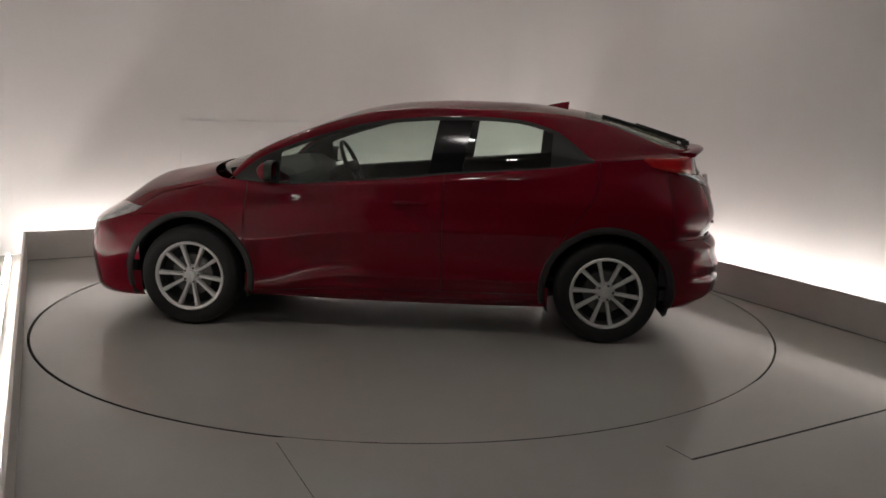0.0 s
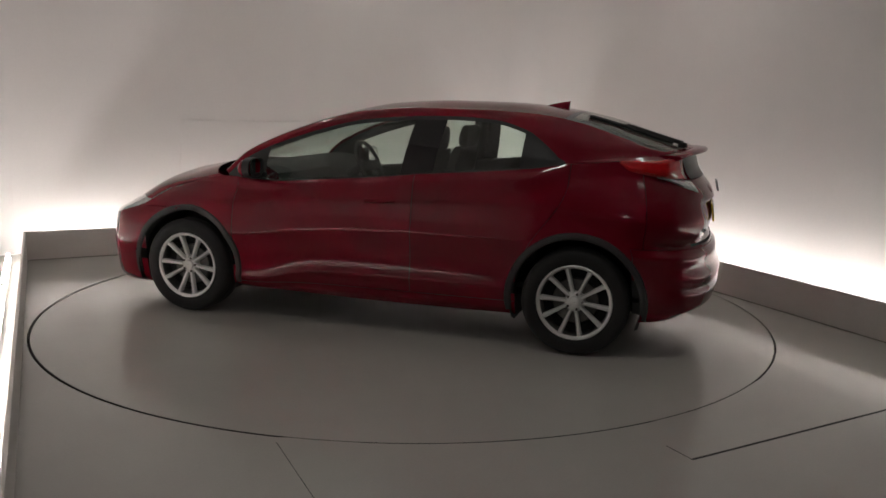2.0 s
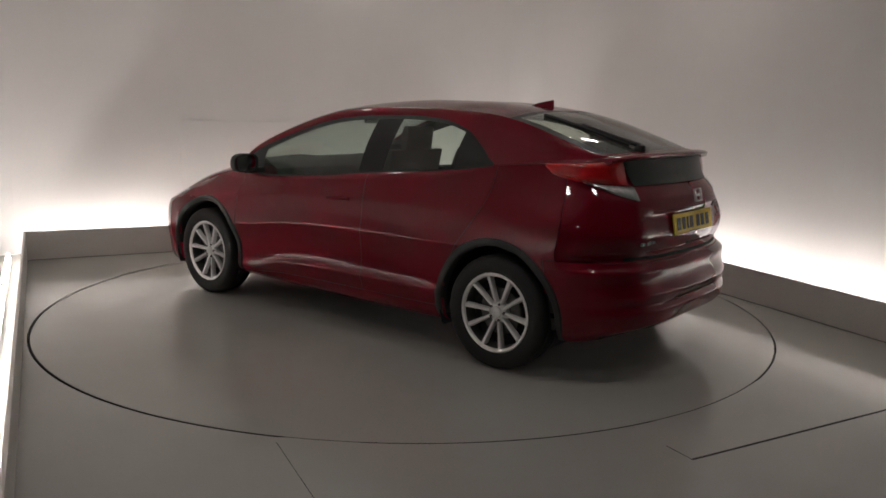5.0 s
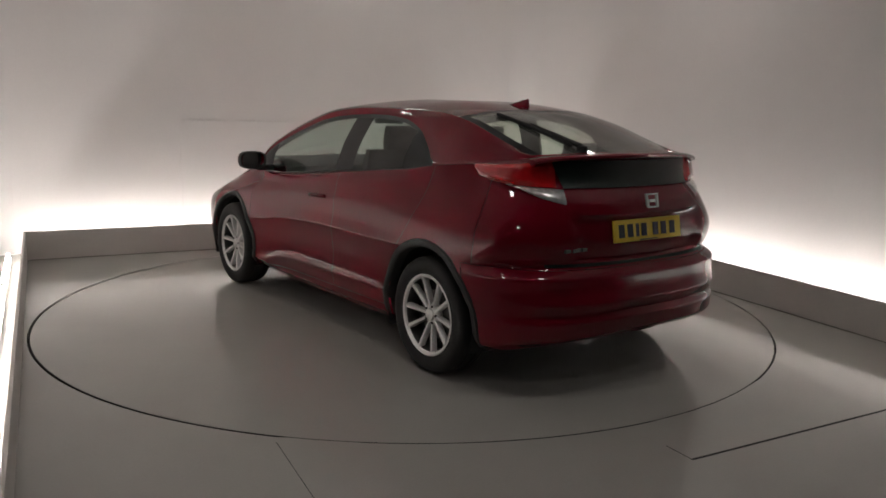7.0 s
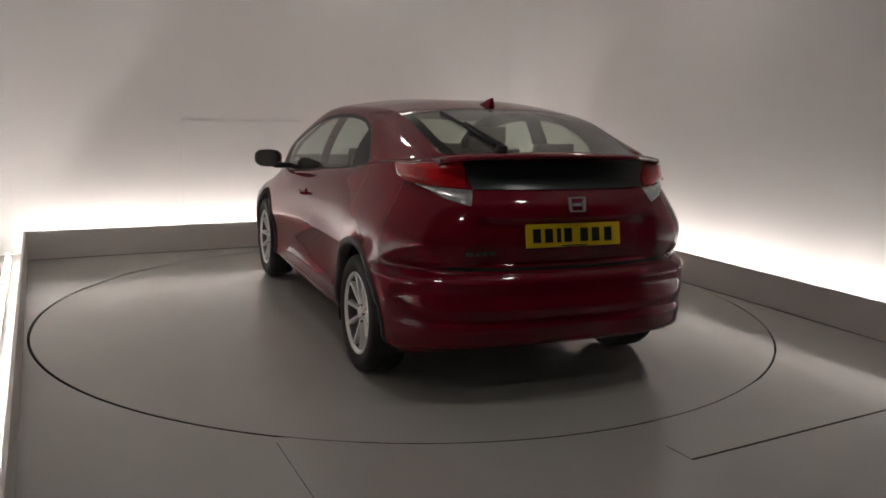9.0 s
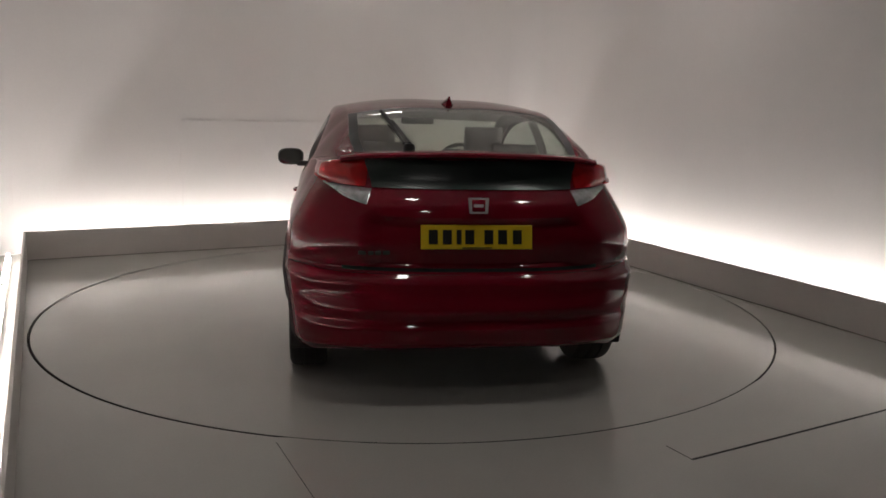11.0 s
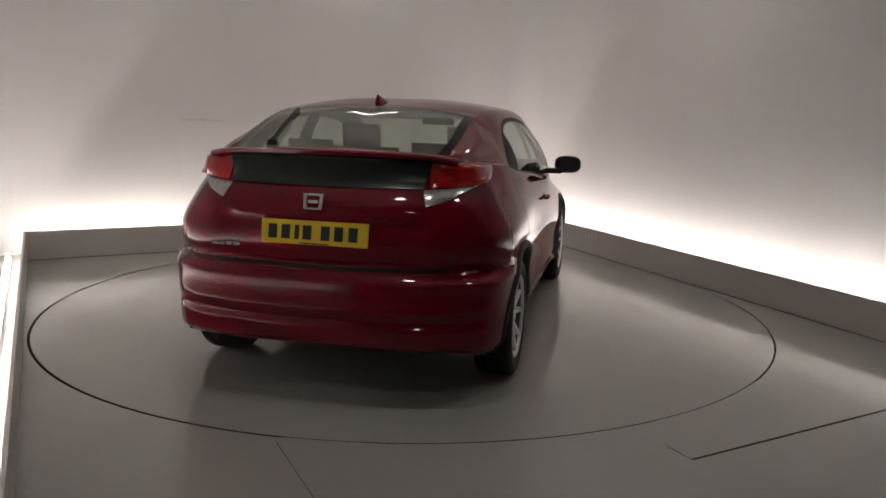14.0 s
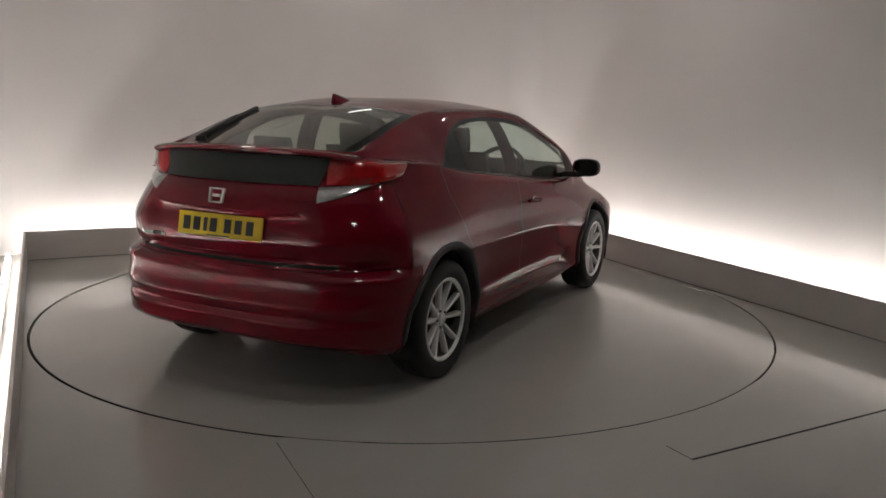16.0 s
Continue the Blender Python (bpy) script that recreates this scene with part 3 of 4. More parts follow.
BELT_RING = RINGS[-1]
belt = []
TAIL = [p for p in BELT_RING.pts[:REAR_N + 1] if p.y > 0.3]
for x in columns((-1.86, -1.20, -0.36, -0.19, 0.90, 1.02)):
    if x < K:
        q = min(TAIL, key=lambda p: abs(p.x - x))
        i = min(range(len(TAIL) - 1), key=lambda k: 0 if TAIL[k].x <= x <= TAIL[k + 1].x else 1)
        a, b = TAIL[i], TAIL[i + 1]
        belt.append(a.lerp(b, (x - a.x) / max(b.x - a.x, 1e-6)))
    else:
        belt.append(Vector((x, BELT_RING.w(x), BELT_RING.z(x))))
top_keys = (-1.80, -1.19, -0.42, -0.25, 0.90, 1.03)
wtop = station_row(top_keys,
                   [(-1.80, 0.560), (-1.68, 0.640), (-1.5, 0.698), (-1.19, 0.765), (-1.09, 0.728), (-0.95, 0.685), (-0.74, 0.658), (-0.25, 0.655), (0.2, 0.668), (0.56, 0.695), (0.90, 0.745), (1.03, 0.762)],
                   [(-1.80, 1.166), (-1.5, 1.146), (-1.19, 1.118), (-1.09, 1.19), (-0.95, 1.283), (-0.74, 1.338), (-0.5, 1.352), (-0.25, 1.347), (0.03, 1.325), (0.206, 1.297), (0.384, 1.25), (0.564, 1.193), (0.745, 1.125), (0.90, 1.045), (1.03, 0.938)])
rail = station_row((-1.72, -1.22, -0.42, -0.25, 0.93, 1.07),
                   [(-1.72, 0.552), (-1.5, 0.575), (-1.22, 0.570), (-0.8, 0.575), (-0.25, 0.585), (0.3, 0.605), (0.60, 0.635), (0.93, 0.690), (1.07, 0.715)],
                   [(-1.72, 1.176), (-1.5, 1.254), (-1.22, 1.340), (-1.0, 1.378), (-0.6, 1.402), (-0.25, 1.402), (0.1, 1.378), (0.3, 1.338), (0.5, 1.278), (0.75, 1.18), (0.93, 1.085), (1.07, 0.955)])
mid = station_row((-1.845, -1.24, -0.42, -0.25, 1.06, 1.22),
                  [(-1.845, 0.33), (-1.6, 0.36), (1.22, 0.38)],
                  [(-1.845, 1.190), (-1.6, 1.270), (-1.3, 1.361), (-1.08, 1.402), (-0.7, 1.435), (-0.35, 1.438), (0.0, 1.42), (0.25, 1.378), (0.5, 1.298), (0.75, 1.197), (1.0, 1.085), (1.22, 0.985)])
centre = station_row((-1.88, -1.25, -0.42, -0.25, 1.10, 1.28),
                     [(-1.88, 0.0), (1.28, 0.0)],
                     [(-1.88, 1.198), (-1.6, 1.288), (-1.3, 1.372), (-1.08, 1.413), (-0.7, 1.446), (-0.35, 1.449), (0.0, 1.432), (0.25, 1.392), (0.5, 1.312), (0.75, 1.212), (1.0, 1.104), (1.28, 0.998)])
UPPER = []
G_FOOT, G_TOP, G_RAIL, G_END = 1, 9, 13, 25
STEPS_UP = (0.14, 0.28, 0.42, 0.56, 0.70, 0.84, 0.93, 1.0)
NU = len(belt)
for c in range(NU):
    col = [belt[c], belt[c].lerp(wtop[c], 0.03)]
    a, b = col[1], wtop[c]
    for t in STEPS_UP:
        p = a.lerp(b, t)
        p.y += 0.022 * 4 * t * (1 - t) * min(1.0, (b.z - a.z) / 0.25)
        col.append(p)
    for k in range(1, 5):
        t = k / 4
        p = wtop[c].lerp(rail[c], t)
        h = 0.012 * 4 * t * (1 - t)
        p.y += h
        p.z += h
        col.append(p)
    for k in range(1, 13):
        t = k / 12
        m_ = mid[c]
        r_, e_ = rail[c], centre[c]
        y = r_.y * (1 - t)
        u = 1 - y / r_.y
        # quadratic through rail, mid and centre, over the width
        um = 1 - m_.y / r_.y
        w0 = (u - um) * (u - 1) / ((0 - um) * (0 - 1))
        w1 = u * (u - 1) / (um * (um - 1))
        w2 = u * (u - um) / (1 - um)
        col.append(Vector((r_.x * w0 + m_.x * w1 + e_.x * w2, y, r_.z * w0 + m_.z * w1 + e_.z * w2)))
    UPPER.append(col)
UPPER = [list(r) for r in zip(*UPPER)]
NV = len(UPPER)

U_DLO_R = SPANS[0]
U_B_R = U_DLO_R + SPANS[1]
U_B_F = U_B_R + SPANS[2]
U_DLO_F = U_B_F + SPANS[3]
up = {}
for i in range(NV - 1):
    for j in range(NU - 1):
        p = (UPPER[i][j] + UPPER[i + 1][j + 1]) / 2
        if i < G_FOOT:
            n = "belt_trim" if U_DLO_R - 2 <= j else "pillar"
        elif i < G_TOP:
            if j < U_DLO_R:
                n = "pillar"
            elif i == G_TOP - 1 or j < U_DLO_R + 7:
                n = "belt_trim"
            elif j < U_B_R - 1:
                n = "rear_window"
            elif j < U_B_F:
                n = "middle_pillar"
            elif j < U_DLO_F - 5:
                n = "front_window"
            else:
                n = "corner_trim"
        elif i < G_RAIL:
            n = "pillar"
        else:
            if p.x < -1.16 and j > 0:
                n = "hatch_border" if i == G_RAIL or p.x > -1.20 else "hatch_glass"
            elif p.x > 0.30 and j >= U_B_F + 17:
                n = "windscreen"
            else:
                n = "roof"
        up.setdefault(n, []).append((i, j))
shell(UPPER, up["roof"], False, "roof", RED, car, whole=True, gap_by=0)
for flip in (False, True):
    shell(UPPER, up["pillar"], flip, "roof_pillar", RED, car, gap_by=0)
    shell(UPPER, up["belt_trim"], flip, "window_trim", TRIM, car, "black rubber window trim", gap_by=0)
    shell(UPPER, up["middle_pillar"], flip, "middle_pillar", BLACK, car, "gloss black door pillar", gap_by=0)
    shell(UPPER, up["corner_trim"], flip, "corner_trim", TRIM, car, "black trim by the door mirror", gap_by=0)
    for n in ("front_window", "rear_window"):
        shell(UPPER, up[n], flip, n, SIDE_GLASS, car, "lightly tinted side glass", gap_by=0).visible_shadow = False
shell(UPPER, up["hatch_glass"], False, "hatch_glass", REAR_GLASS, car, "sloping tinted hatch glass", gap_by=0, whole=True).visible_shadow = False
shell(UPPER, up["hatch_border"], False, "hatch_border", FRIT, car, "gloss black edge of the hatch glass", gap_by=0, whole=True)
shell(UPPER, up["windscreen"], False, "windscreen", SIDE_GLASS, car, "raked clear windscreen", gap_by=0, whole=True).visible_shadow = False


# wheels
def wheel(m, side):
    hub = new("wheel")
    hub.parent = car
    hub.matrix_local = m
    turn = pose(0, 0, 0, -90 * side, 0, 0)
    bm = bmesh.new()
    lathe(bm, [(0.205, 0.075), (0.222, 0.094), (0.262, 0.102), (0.288, 0.100), (0.304, 0.090), (0.313, 0.070), (0.315, 0.035), (0.309, 0.031), (0.309, 0.027), (0.315, 0.024),
               (0.315, -0.024), (0.309, -0.027), (0.309, -0.031), (0.315, -0.035), (0.313, -0.07), (0.30, -0.095), (0.21, -0.095)], turn, 64)
    part("tyre", bm, RUBBER, hub, "black rubber road tyre")
    bm = bmesh.new()
    lathe(bm, [(0.216, 0.088), (0.221, 0.093), (0.216, 0.097), (0.205, 0.093), (0.199, 0.082)], turn, 64)
    part("rim", bm, ALLOY, hub, "silver alloy rim")
    bm = bmesh.new()
    lathe(bm, [(0.199, 0.082), (0.194, 0.03), (0.194, -0.08), (0.205, -0.09)], turn, 48)
    part("rim_barrel", bm, BRAKE, hub, "dark inner barrel of the rim")
    bm = bmesh.new()
    lathe(bm, [(0.002, 0.03), (0.13, 0.03), (0.135, 0.02), (0.135, 0.01)], turn, 40)
    part("brake_disc", bm, BRAKE, hub, "grey steel brake disc")
    bm = bmesh.new()
    lathe(bm, [(0.002, 0.012), (0.192, 0.008)], turn, 40)
    part("wheel_back", bm, UNDER, hub)
    bm = bmesh.new()
    lathe(bm, [(0.002, 0.080), (0.026, 0.079), (0.032, 0.074), (0.034, 0.066), (0.052, 0.062), (0.060, 0.052), (0.062, 0.03)], turn, 32)
    part("hub_cap", bm, ALLOY, hub)
    for k in range(5):
        bm = bmesh.new()
        lathe(bm, [(0.001, 0.072), (0.007, 0.072), (0.008, 0.055)], turn @ pose(0.046 * math.cos(radians(72 * k + 36)), 0.046 * math.sin(radians(72 * k + 36)), 0), 8)
        part("wheel_nut", bm, BRAKE, hub)
    for k in range(10):
        bm = bmesh.new()
        spread = 4.0 if k % 2 else -4.0
        r0, r1 = 0.046, 0.202
        rows = []
        for q in range(6):
            t = q / 5
            r = r0 + (r1 - r0) * t
            hw = 0.0092 + 0.0045 * t * t
            zt = 0.066 + 0.020 * t
            rows.append([Vector((r, s * hw * c, zt - d)) for s, c, d in ((-1, 1.15, 0.030), (-1, 1.0, 0.006), (-1, 0.6, 0.0), (1, 0.6, 0.0), (1, 1.0, 0.006), (1, 1.15, 0.030))])
        vs = [[bm.verts.new(turn @ pose(0, 0, 0, 0, 0, 36 * k + spread * 0.4 + 31) @ p) for p in row] for row in rows]
        for a, b in zip(vs, vs[1:]):
            for i in range(5):
                bm.faces.new((a[i], a[i + 1], b[i + 1], b[i]))
        part("spoke", bm, ALLOY, hub)
    return hub


for x in (-AXLE, AXLE):
    for s in (1, -1):
        wheel(pose(x, s * TRACK, HUB_Z), s)

# wheel arches: grey cladding and dark liners
for x0 in (-AXLE, AXLE):
    for s in (1, -1):
        rows = []
        steps = 40
        for k in range(steps + 1):
            a = radians(-12 + 204 * k / steps)
            row = []
            for r, dy in ((0.366, -0.05), (0.369, 0.002), (0.374, 0.009), (0.388, 0.013), (0.405, 0.012), (0.413, -0.006)):
                x, z = x0 + r * math.cos(a) * 1.01, HUB_Z + r * math.sin(a)
                row.append((x, s * (max(flank(x0 + 0.415 * math.cos(a), max(HUB_Z + 0.415 * math.sin(a), 0.2)), 0.80) + dy), max(z, 0.17)))
            rows.append(row)
        bm = bmesh.new()
        grid(bm, rows)
        part("arch_trim", bm, CLAD, car, "dark grey plastic wheel arch trim")
        bm = bmesh.new()
        rows = []
        for k in range(31):
            a = radians(-26 + 232 * k / 30)
            rows.append([(x0 + r * math.cos(a), s * y, max(HUB_Z + r * math.sin(a), 0.185)) for r, y in ((0.04, 0.478), (0.385, 0.48), (0.385, 0.66), (0.385, 0.862))])
        grid(bm, rows)
        part("arch_liner", bm, UNDER, car, "black wheel arch liner")

# underbody
bm = bmesh.new()
box(bm, (-0.95, -0.78, 0.19), (0.95, 0.78, 0.30), 0.02)
box(bm, (-1.9, -0.52, 0.24), (-0.9, 0.52, 0.36), 0.02)
box(bm, (0.9, -0.52, 0.19), (1.95, 0.52, 0.34), 0.02)
part("underbody", bm, UNDER, car, "black underbody")


# ---- patches that follow the body's skin: lamps, panels ----
def skin(c, z):
    """The point of the lower body on column c (a fraction is allowed) at height z."""
    j = min(int(c), NCOL - 2)
    t = c - j
    col = [LOWER[i][j].lerp(LOWER[i][j + 1], t) for i in range(NROW)]
    for a, b in zip(col[2:], col[3:]):
        if a.z <= z <= b.z:
            return a.lerp(b, (z - a.z) / (b.z - a.z))
    return min(col, key=lambda p: abs(p.z - z)).copy()


def column_at(axis, value, row):
    """The rear column, as a fraction, where a row crosses a value of y (axis 1) or x (axis 0)."""
    r = LOWER[row]
    for j in range(NCOL - 1):
        a, b = r[j][axis], r[j + 1][axis]
        if a <= value <= b:
            return j + (value - a) / max(b - a, 1e-9)
    return 0.0


def patch(name, mat, parent, c0, c1, low, high, n, m, lift, sides=(1, -1), label="", thick=0.02, hub=(-1.0, 0.0)):
    """A lens or panel lying on the skin between two heights given over the run 0..1, with a skirt into the body."""
    made = []
    for s in sides:
        rows = []
        for a in range(n + 1):
            t = a / n
            row = []
            for b in range(m + 1):
                z = low(t) + (high(t) - low(t)) * b / m
                p = skin(c0 + (c1 - c0) * t, z)
                d = Vector((p.x - hub[0], p.y - hub[1], 0)).normalized()
                edge_t = min(a, n - a) / n
                edge_b = min(b, m - b) / m
                rise = lift(t) * min(1.0, 0.35 + 3.0 * min(edge_t * 3, edge_b))
                q = p + d * rise
                row.append(Vector((q.x, s * q.y, q.z)))
            # skirts
            first, last = row[0], row[-1]
            d = Vector((first.x - hub[0], first.y, 0)).normalized() * thick
            row = [first - d] + row + [last - d]
            rows.append(row)
        for end in (0, -1):
            d = [Vector((p.x - hub[0], p.y, 0)).normalized() * thick for p in rows[end]]
            extra = [p - q for p, q in zip(rows[end], d)]
            rows = [extra] + rows if end == 0 else rows + [extra]
        bm = bmesh.new()
        grid(bm, rows)
        made.append(part(name, bm, mat, parent, label, sharp=55))
    return made


R_LAMP = int(8.3 * SUB)
lamp_c0 = column_at(1, 0.50, R_LAMP)
lamp_c1 = column_at(0, -1.50, R_LAMP)
z_low = curve([(0, 1.034), (0.25, 1.040), (0.55, 1.058), (1, 1.118)])
z_high = curve([(0, 1.165), (0.5, 1.158), (0.8, 1.142), (1, 1.126)])
bulge = curve([(0, 0.016), (0.30, 0.042), (0.6, 0.022), (1, 0.003)])
lamps = patch("tail_lamp", LAMP_RED, car, lamp_c0, lamp_c1, z_low, z_high, 26, 8, bulge, label="red wraparound tail lamp lens")
z_low2 = curve([(0, 0.955), (0.35, 0.985), (0.7, 1.022), (1, 1.042)])
z_high2 = curve([(0, 1.024), (0.5, 1.035), (1, 1.052)])
patch("reversing_lens", LAMP_CLEAR, car, column_at(1, 0.47, R_LAMP), lamp_c0 + (lamp_c1 - lamp_c0) * 0.40, z_low2, z_high2, 14, 4,
      curve([(0, 0.012), (0.6, 0.020), (1, 0.014)]), label="clear silver reversing lamp lens")
patch("lamp_reflector", material("bright_red_reflector", (0.6, 0.015, 0.012), 0.2, coat=1.0), car, lamp_c0 + (lamp_c1 - lamp_c0) * 0.30, lamp_c0 + (lamp_c1 - lamp_c0) * 0.62,
      curve([(0, 1.040), (1, 1.072)]), curve([(0, 1.056), (1, 1.084)]), 10, 2, lambda t: bulge(0.3 + 0.32 * t) + 0.004, label="bright red reflector strip", thick=0.012)
# dark lower rear window under the spoiler
for n_, lo_, hi_, y_, up_, mat_, lab_ in (("lower_rear_window", 1.030, 1.160, 0.520, 0.010, DARK_GLASS, "dark glass panel under the rear spoiler"),):
    cw = column_at(1, y_, R_LAMP)
    rows = []
    for a in range(-24, 25):
        t = abs(a) / 24
        row = []
        for b in range(9):
            z = lo_ + (hi_ - lo_) * b / 8
            wide = 0.472 + 0.05 * b / 8
            c = column_at(1, wide * t, R_LAMP)
            p = skin(c, z)
            row.append(Vector((p.x - up_, math.copysign(p.y, a) if a else 0.0, p.z)))
        row = [row[0] + Vector((0.02, 0, 0))] + row + [row[-1] + Vector((0.02, 0, 0))]
        rows.append(row)
    bm = bmesh.new()
    grid(bm, rows)
    part(n_, bm, mat_, car, lab_)

# spoiler blade: a bar across the hatch that joins the two lamps
rows = []
for a in range(-30, 31):
    t = a / 30
    y = 0.625 * t
    back = -1.968 + 0.14 * abs(t) ** 2.3
    zc = 1.190 - 0.022 * abs(t) ** 2.2 - 0.012 * abs(t) ** 8
    fr = -1.835 + 0.15 * abs(t) ** 3
    rows.append([Vector((x, y, z)) for x, z in ((fr, zc - 0.012), (fr - 0.03, zc + 0.010), (back + 0.05, zc + 0.013), (back + 0.012, zc + 0.010), (back, zc + 0.002),
                                                (back + 0.004, zc - 0.010), (back + 0.03, zc - 0.019), (fr - 0.02, zc - 0.028), (fr, zc - 0.012))])
bm = bmesh.new()
grid(bm, rows)
for r in (rows[0], rows[-1]):
    bm.faces.new([bm.verts.new(p) for p in r[:-1]])
bmesh.ops.remove_doubles(bm, verts=bm.verts, dist=1e-4)
part("spoiler", bm, RED, car, "red rear spoiler blade with a rounded edge")

# number plate with plain bars in place of its characters
PLATE_TURN = pose(-2.022, 0, 0.817, 0, 10, 0)
bm = bmesh.new()
box(bm, (-0.006, -0.262, -0.056), (0.004, 0.262, 0.056), 0.003)
plate = part("number_plate", bm, PLATE, car, "yellow rear number plate with black bars", smooth=False)
plate.matrix_local = PLATE_TURN
for k, y in enumerate((0.205, 0.140, 0.085, 0.035, -0.055, -0.120, -0.190)):
    bm = bmesh.new()
    w = 0.011 if k == 2 else 0.021
    box(bm, (-0.0085, y - w, -0.033), (-0.0055, y + w, 0.033))
    part("bar", bm, INK, plate, smooth=False)
bm = bmesh.new()
box(bm, (-0.0082, -0.07, -0.053), (-0.0055, 0.07, -0.047))
part("bar", bm, INK, plate, smooth=False)
# chrome badge: a plain frame round a small block
badge = new("badge")
badge.parent = car
badge.matrix_local = pose(-2.038, 0, 0.965, 0, 14, 0)
tagged(badge, "small chrome badge on the tailgate")
for pts in (((-0.048, 0.034), (-0.042, -0.034), (-0.030, -0.034), (-0.034, 0.034)), ((0.048, 0.034), (0.042, -0.034), (0.030, -0.034), (0.034, 0.034)),
            ((-0.040, -0.036), (0.040, -0.036), (0.040, -0.029), (-0.040, -0.029)), ((-0.046, 0.036), (0.046, 0.036), (0.046, 0.029), (-0.046, 0.029)),
            ((-0.022, -0.007), (0.022, -0.007), (0.022, 0.006), (-0.022, 0.006))):
    bm = bmesh.new()
    lo = [bm.verts.new((0.004, y, z)) for y, z in pts]
    hi = [bm.verts.new((-0.006, y, z)) for y, z in pts]
    bm.faces.new(lo), bm.faces.new(hi)
    for i in range(4):
        bm.faces.new((lo[i], lo[(i + 1) % 4], hi[(i + 1) % 4], hi[i]))
    part("badge_bar", bm, BADGE, badge, smooth=False)
# dark shut line between tailgate and bumper
rows = []
for a in range(-24, 25):
    c = column_at(1, 0.62 * abs(a) / 24, 5 * SUB)
    row = [skin(c, z) for z in (0.652, 0.660, 0.668)]
    rows.append([Vector((p.x - 0.0015, math.copysign(p.y, a) if a else 0.0, p.z)) for p in row])
bm = bmesh.new()
grid(bm, rows)
part("tailgate_seal", bm, PIT, car, "dark shut line under the tailgate")
# small chrome model lettering as a plain bar
for y0, y1 in ((0.545, 0.51), (0.50, 0.475), (0.468, 0.44), (0.432, 0.40)):
    bm = bmesh.new()
    p = skin(column_at(1, (y0 + y1) / 2, 5 * SUB + 3), 0.735)
    box(bm, (p.x - 0.006, y1, 0.728), (p.x + 0.01, y0, 0.745), 0.001)
    part("lettering_bar", bm, BRAKE, car, "small chrome lettering bar", smooth=False)

# rear wiper lying on the hatch glass
def glass_z(x, y):
    best, z = 9.0, 1.3
    for i in range(G_RAIL, NV):
        for j in range(0, SPANS[0] + 4):
            p = UPPER[i][j]
            d = (p.x - x) ** 2 + (p.y - abs(y)) ** 2
            if d < best:
                best, z = d, p.z
    return z


def rod(bm, pts, r, n=8):
    rows = []
    for i, p in enumerate(pts):
        d = (pts[min(i + 1, len(pts) - 1)] - pts[max(i - 1, 0)]).normalized()
        side = d.cross(Vector((0, 0, 1))).normalized() if abs(d.z) < 0.95 else Vector((1, 0, 0))
        upw = side.cross(d)
        rr = r(i / (len(pts) - 1)) if callable(r) else r
        rows.append([bm.verts.new(p + (side * math.cos(2 * math.pi * k / n) + upw * math.sin(2 * math.pi * k / n)) * rr) for k in range(n)])
    for a, b in zip(rows, rows[1:]):
        for k in range(n):
            bm.faces.new((a[k], a[(k + 1) % n], b[(k + 1) % n], b[k]))
    bm.faces.new(rows[0][::-1])
    bm.faces.new(rows[-1])


WIPE = [Vector((-1.82 + 0.55 * t, 0.30 + 0.09 * t, 0)) for t in [k / 10 for k in range(11)]]
for p in WIPE:
    p.z = glass_z(p.x, p.y) + 0.014
wiper = new("rear_wiper")
wiper.parent = car
tagged(wiper, "black rear wiper on the hatch glass")
bm = bmesh.new()
rod(bm, [p + Vector((0, 0, 0.010)) for p in WIPE[:7]], lambda t: 0.014 - 0.008 * t)
part("wiper_arm", bm, TRIM, wiper)
bm = bmesh.new()
rod(bm, [p + Vector((0, 0.006, -0.004)) for p in WIPE[1:]], 0.011)
part("wiper_blade", bm, TRIM, wiper)
bm = bmesh.new()
lathe(bm, [(0.001, 0.03), (0.025, 0.028), (0.03, 0.0)], Matrix.Translation(WIPE[0] - Vector((0, 0, 0.015))), 16)
part("wiper_pivot", bm, TRIM, wiper)

# roof fin
rows = []
for k in range(11):
    t = k / 10
    x = -0.925 - 0.150 * t
    h = 0.066 * t ** 0.8 if t < 0.92 else 0.066
    lean = -0.004 * t
    z = 1.43 - 0.03 * t
    wide = 0.030 * math.sin(math.pi * min(1.0, 0.12 + 0.75 * t)) + 0.004
    rows.append([Vector((x + lean * q * 2, s * wide * (1 - q ** 1.6) + s * 0.0025, z + h * q)) for s, q in ((1, 0), (1, 0.25), (1, 0.5), (1, 0.75), (1, 1), (-1, 1), (-1, 0.75), (-1, 0.5), (-1, 0.25), (-1, 0))])
bm = bmesh.new()
grid(bm, rows)
for r in (rows[0], rows[-1]):
    bm.faces.new([bm.verts.new(p) for p in r])
bmesh.ops.remove_doubles(bm, verts=bm.verts, dist=1e-4)
part("roof_fin", bm, RED, car, "red shark-fin roof aerial")

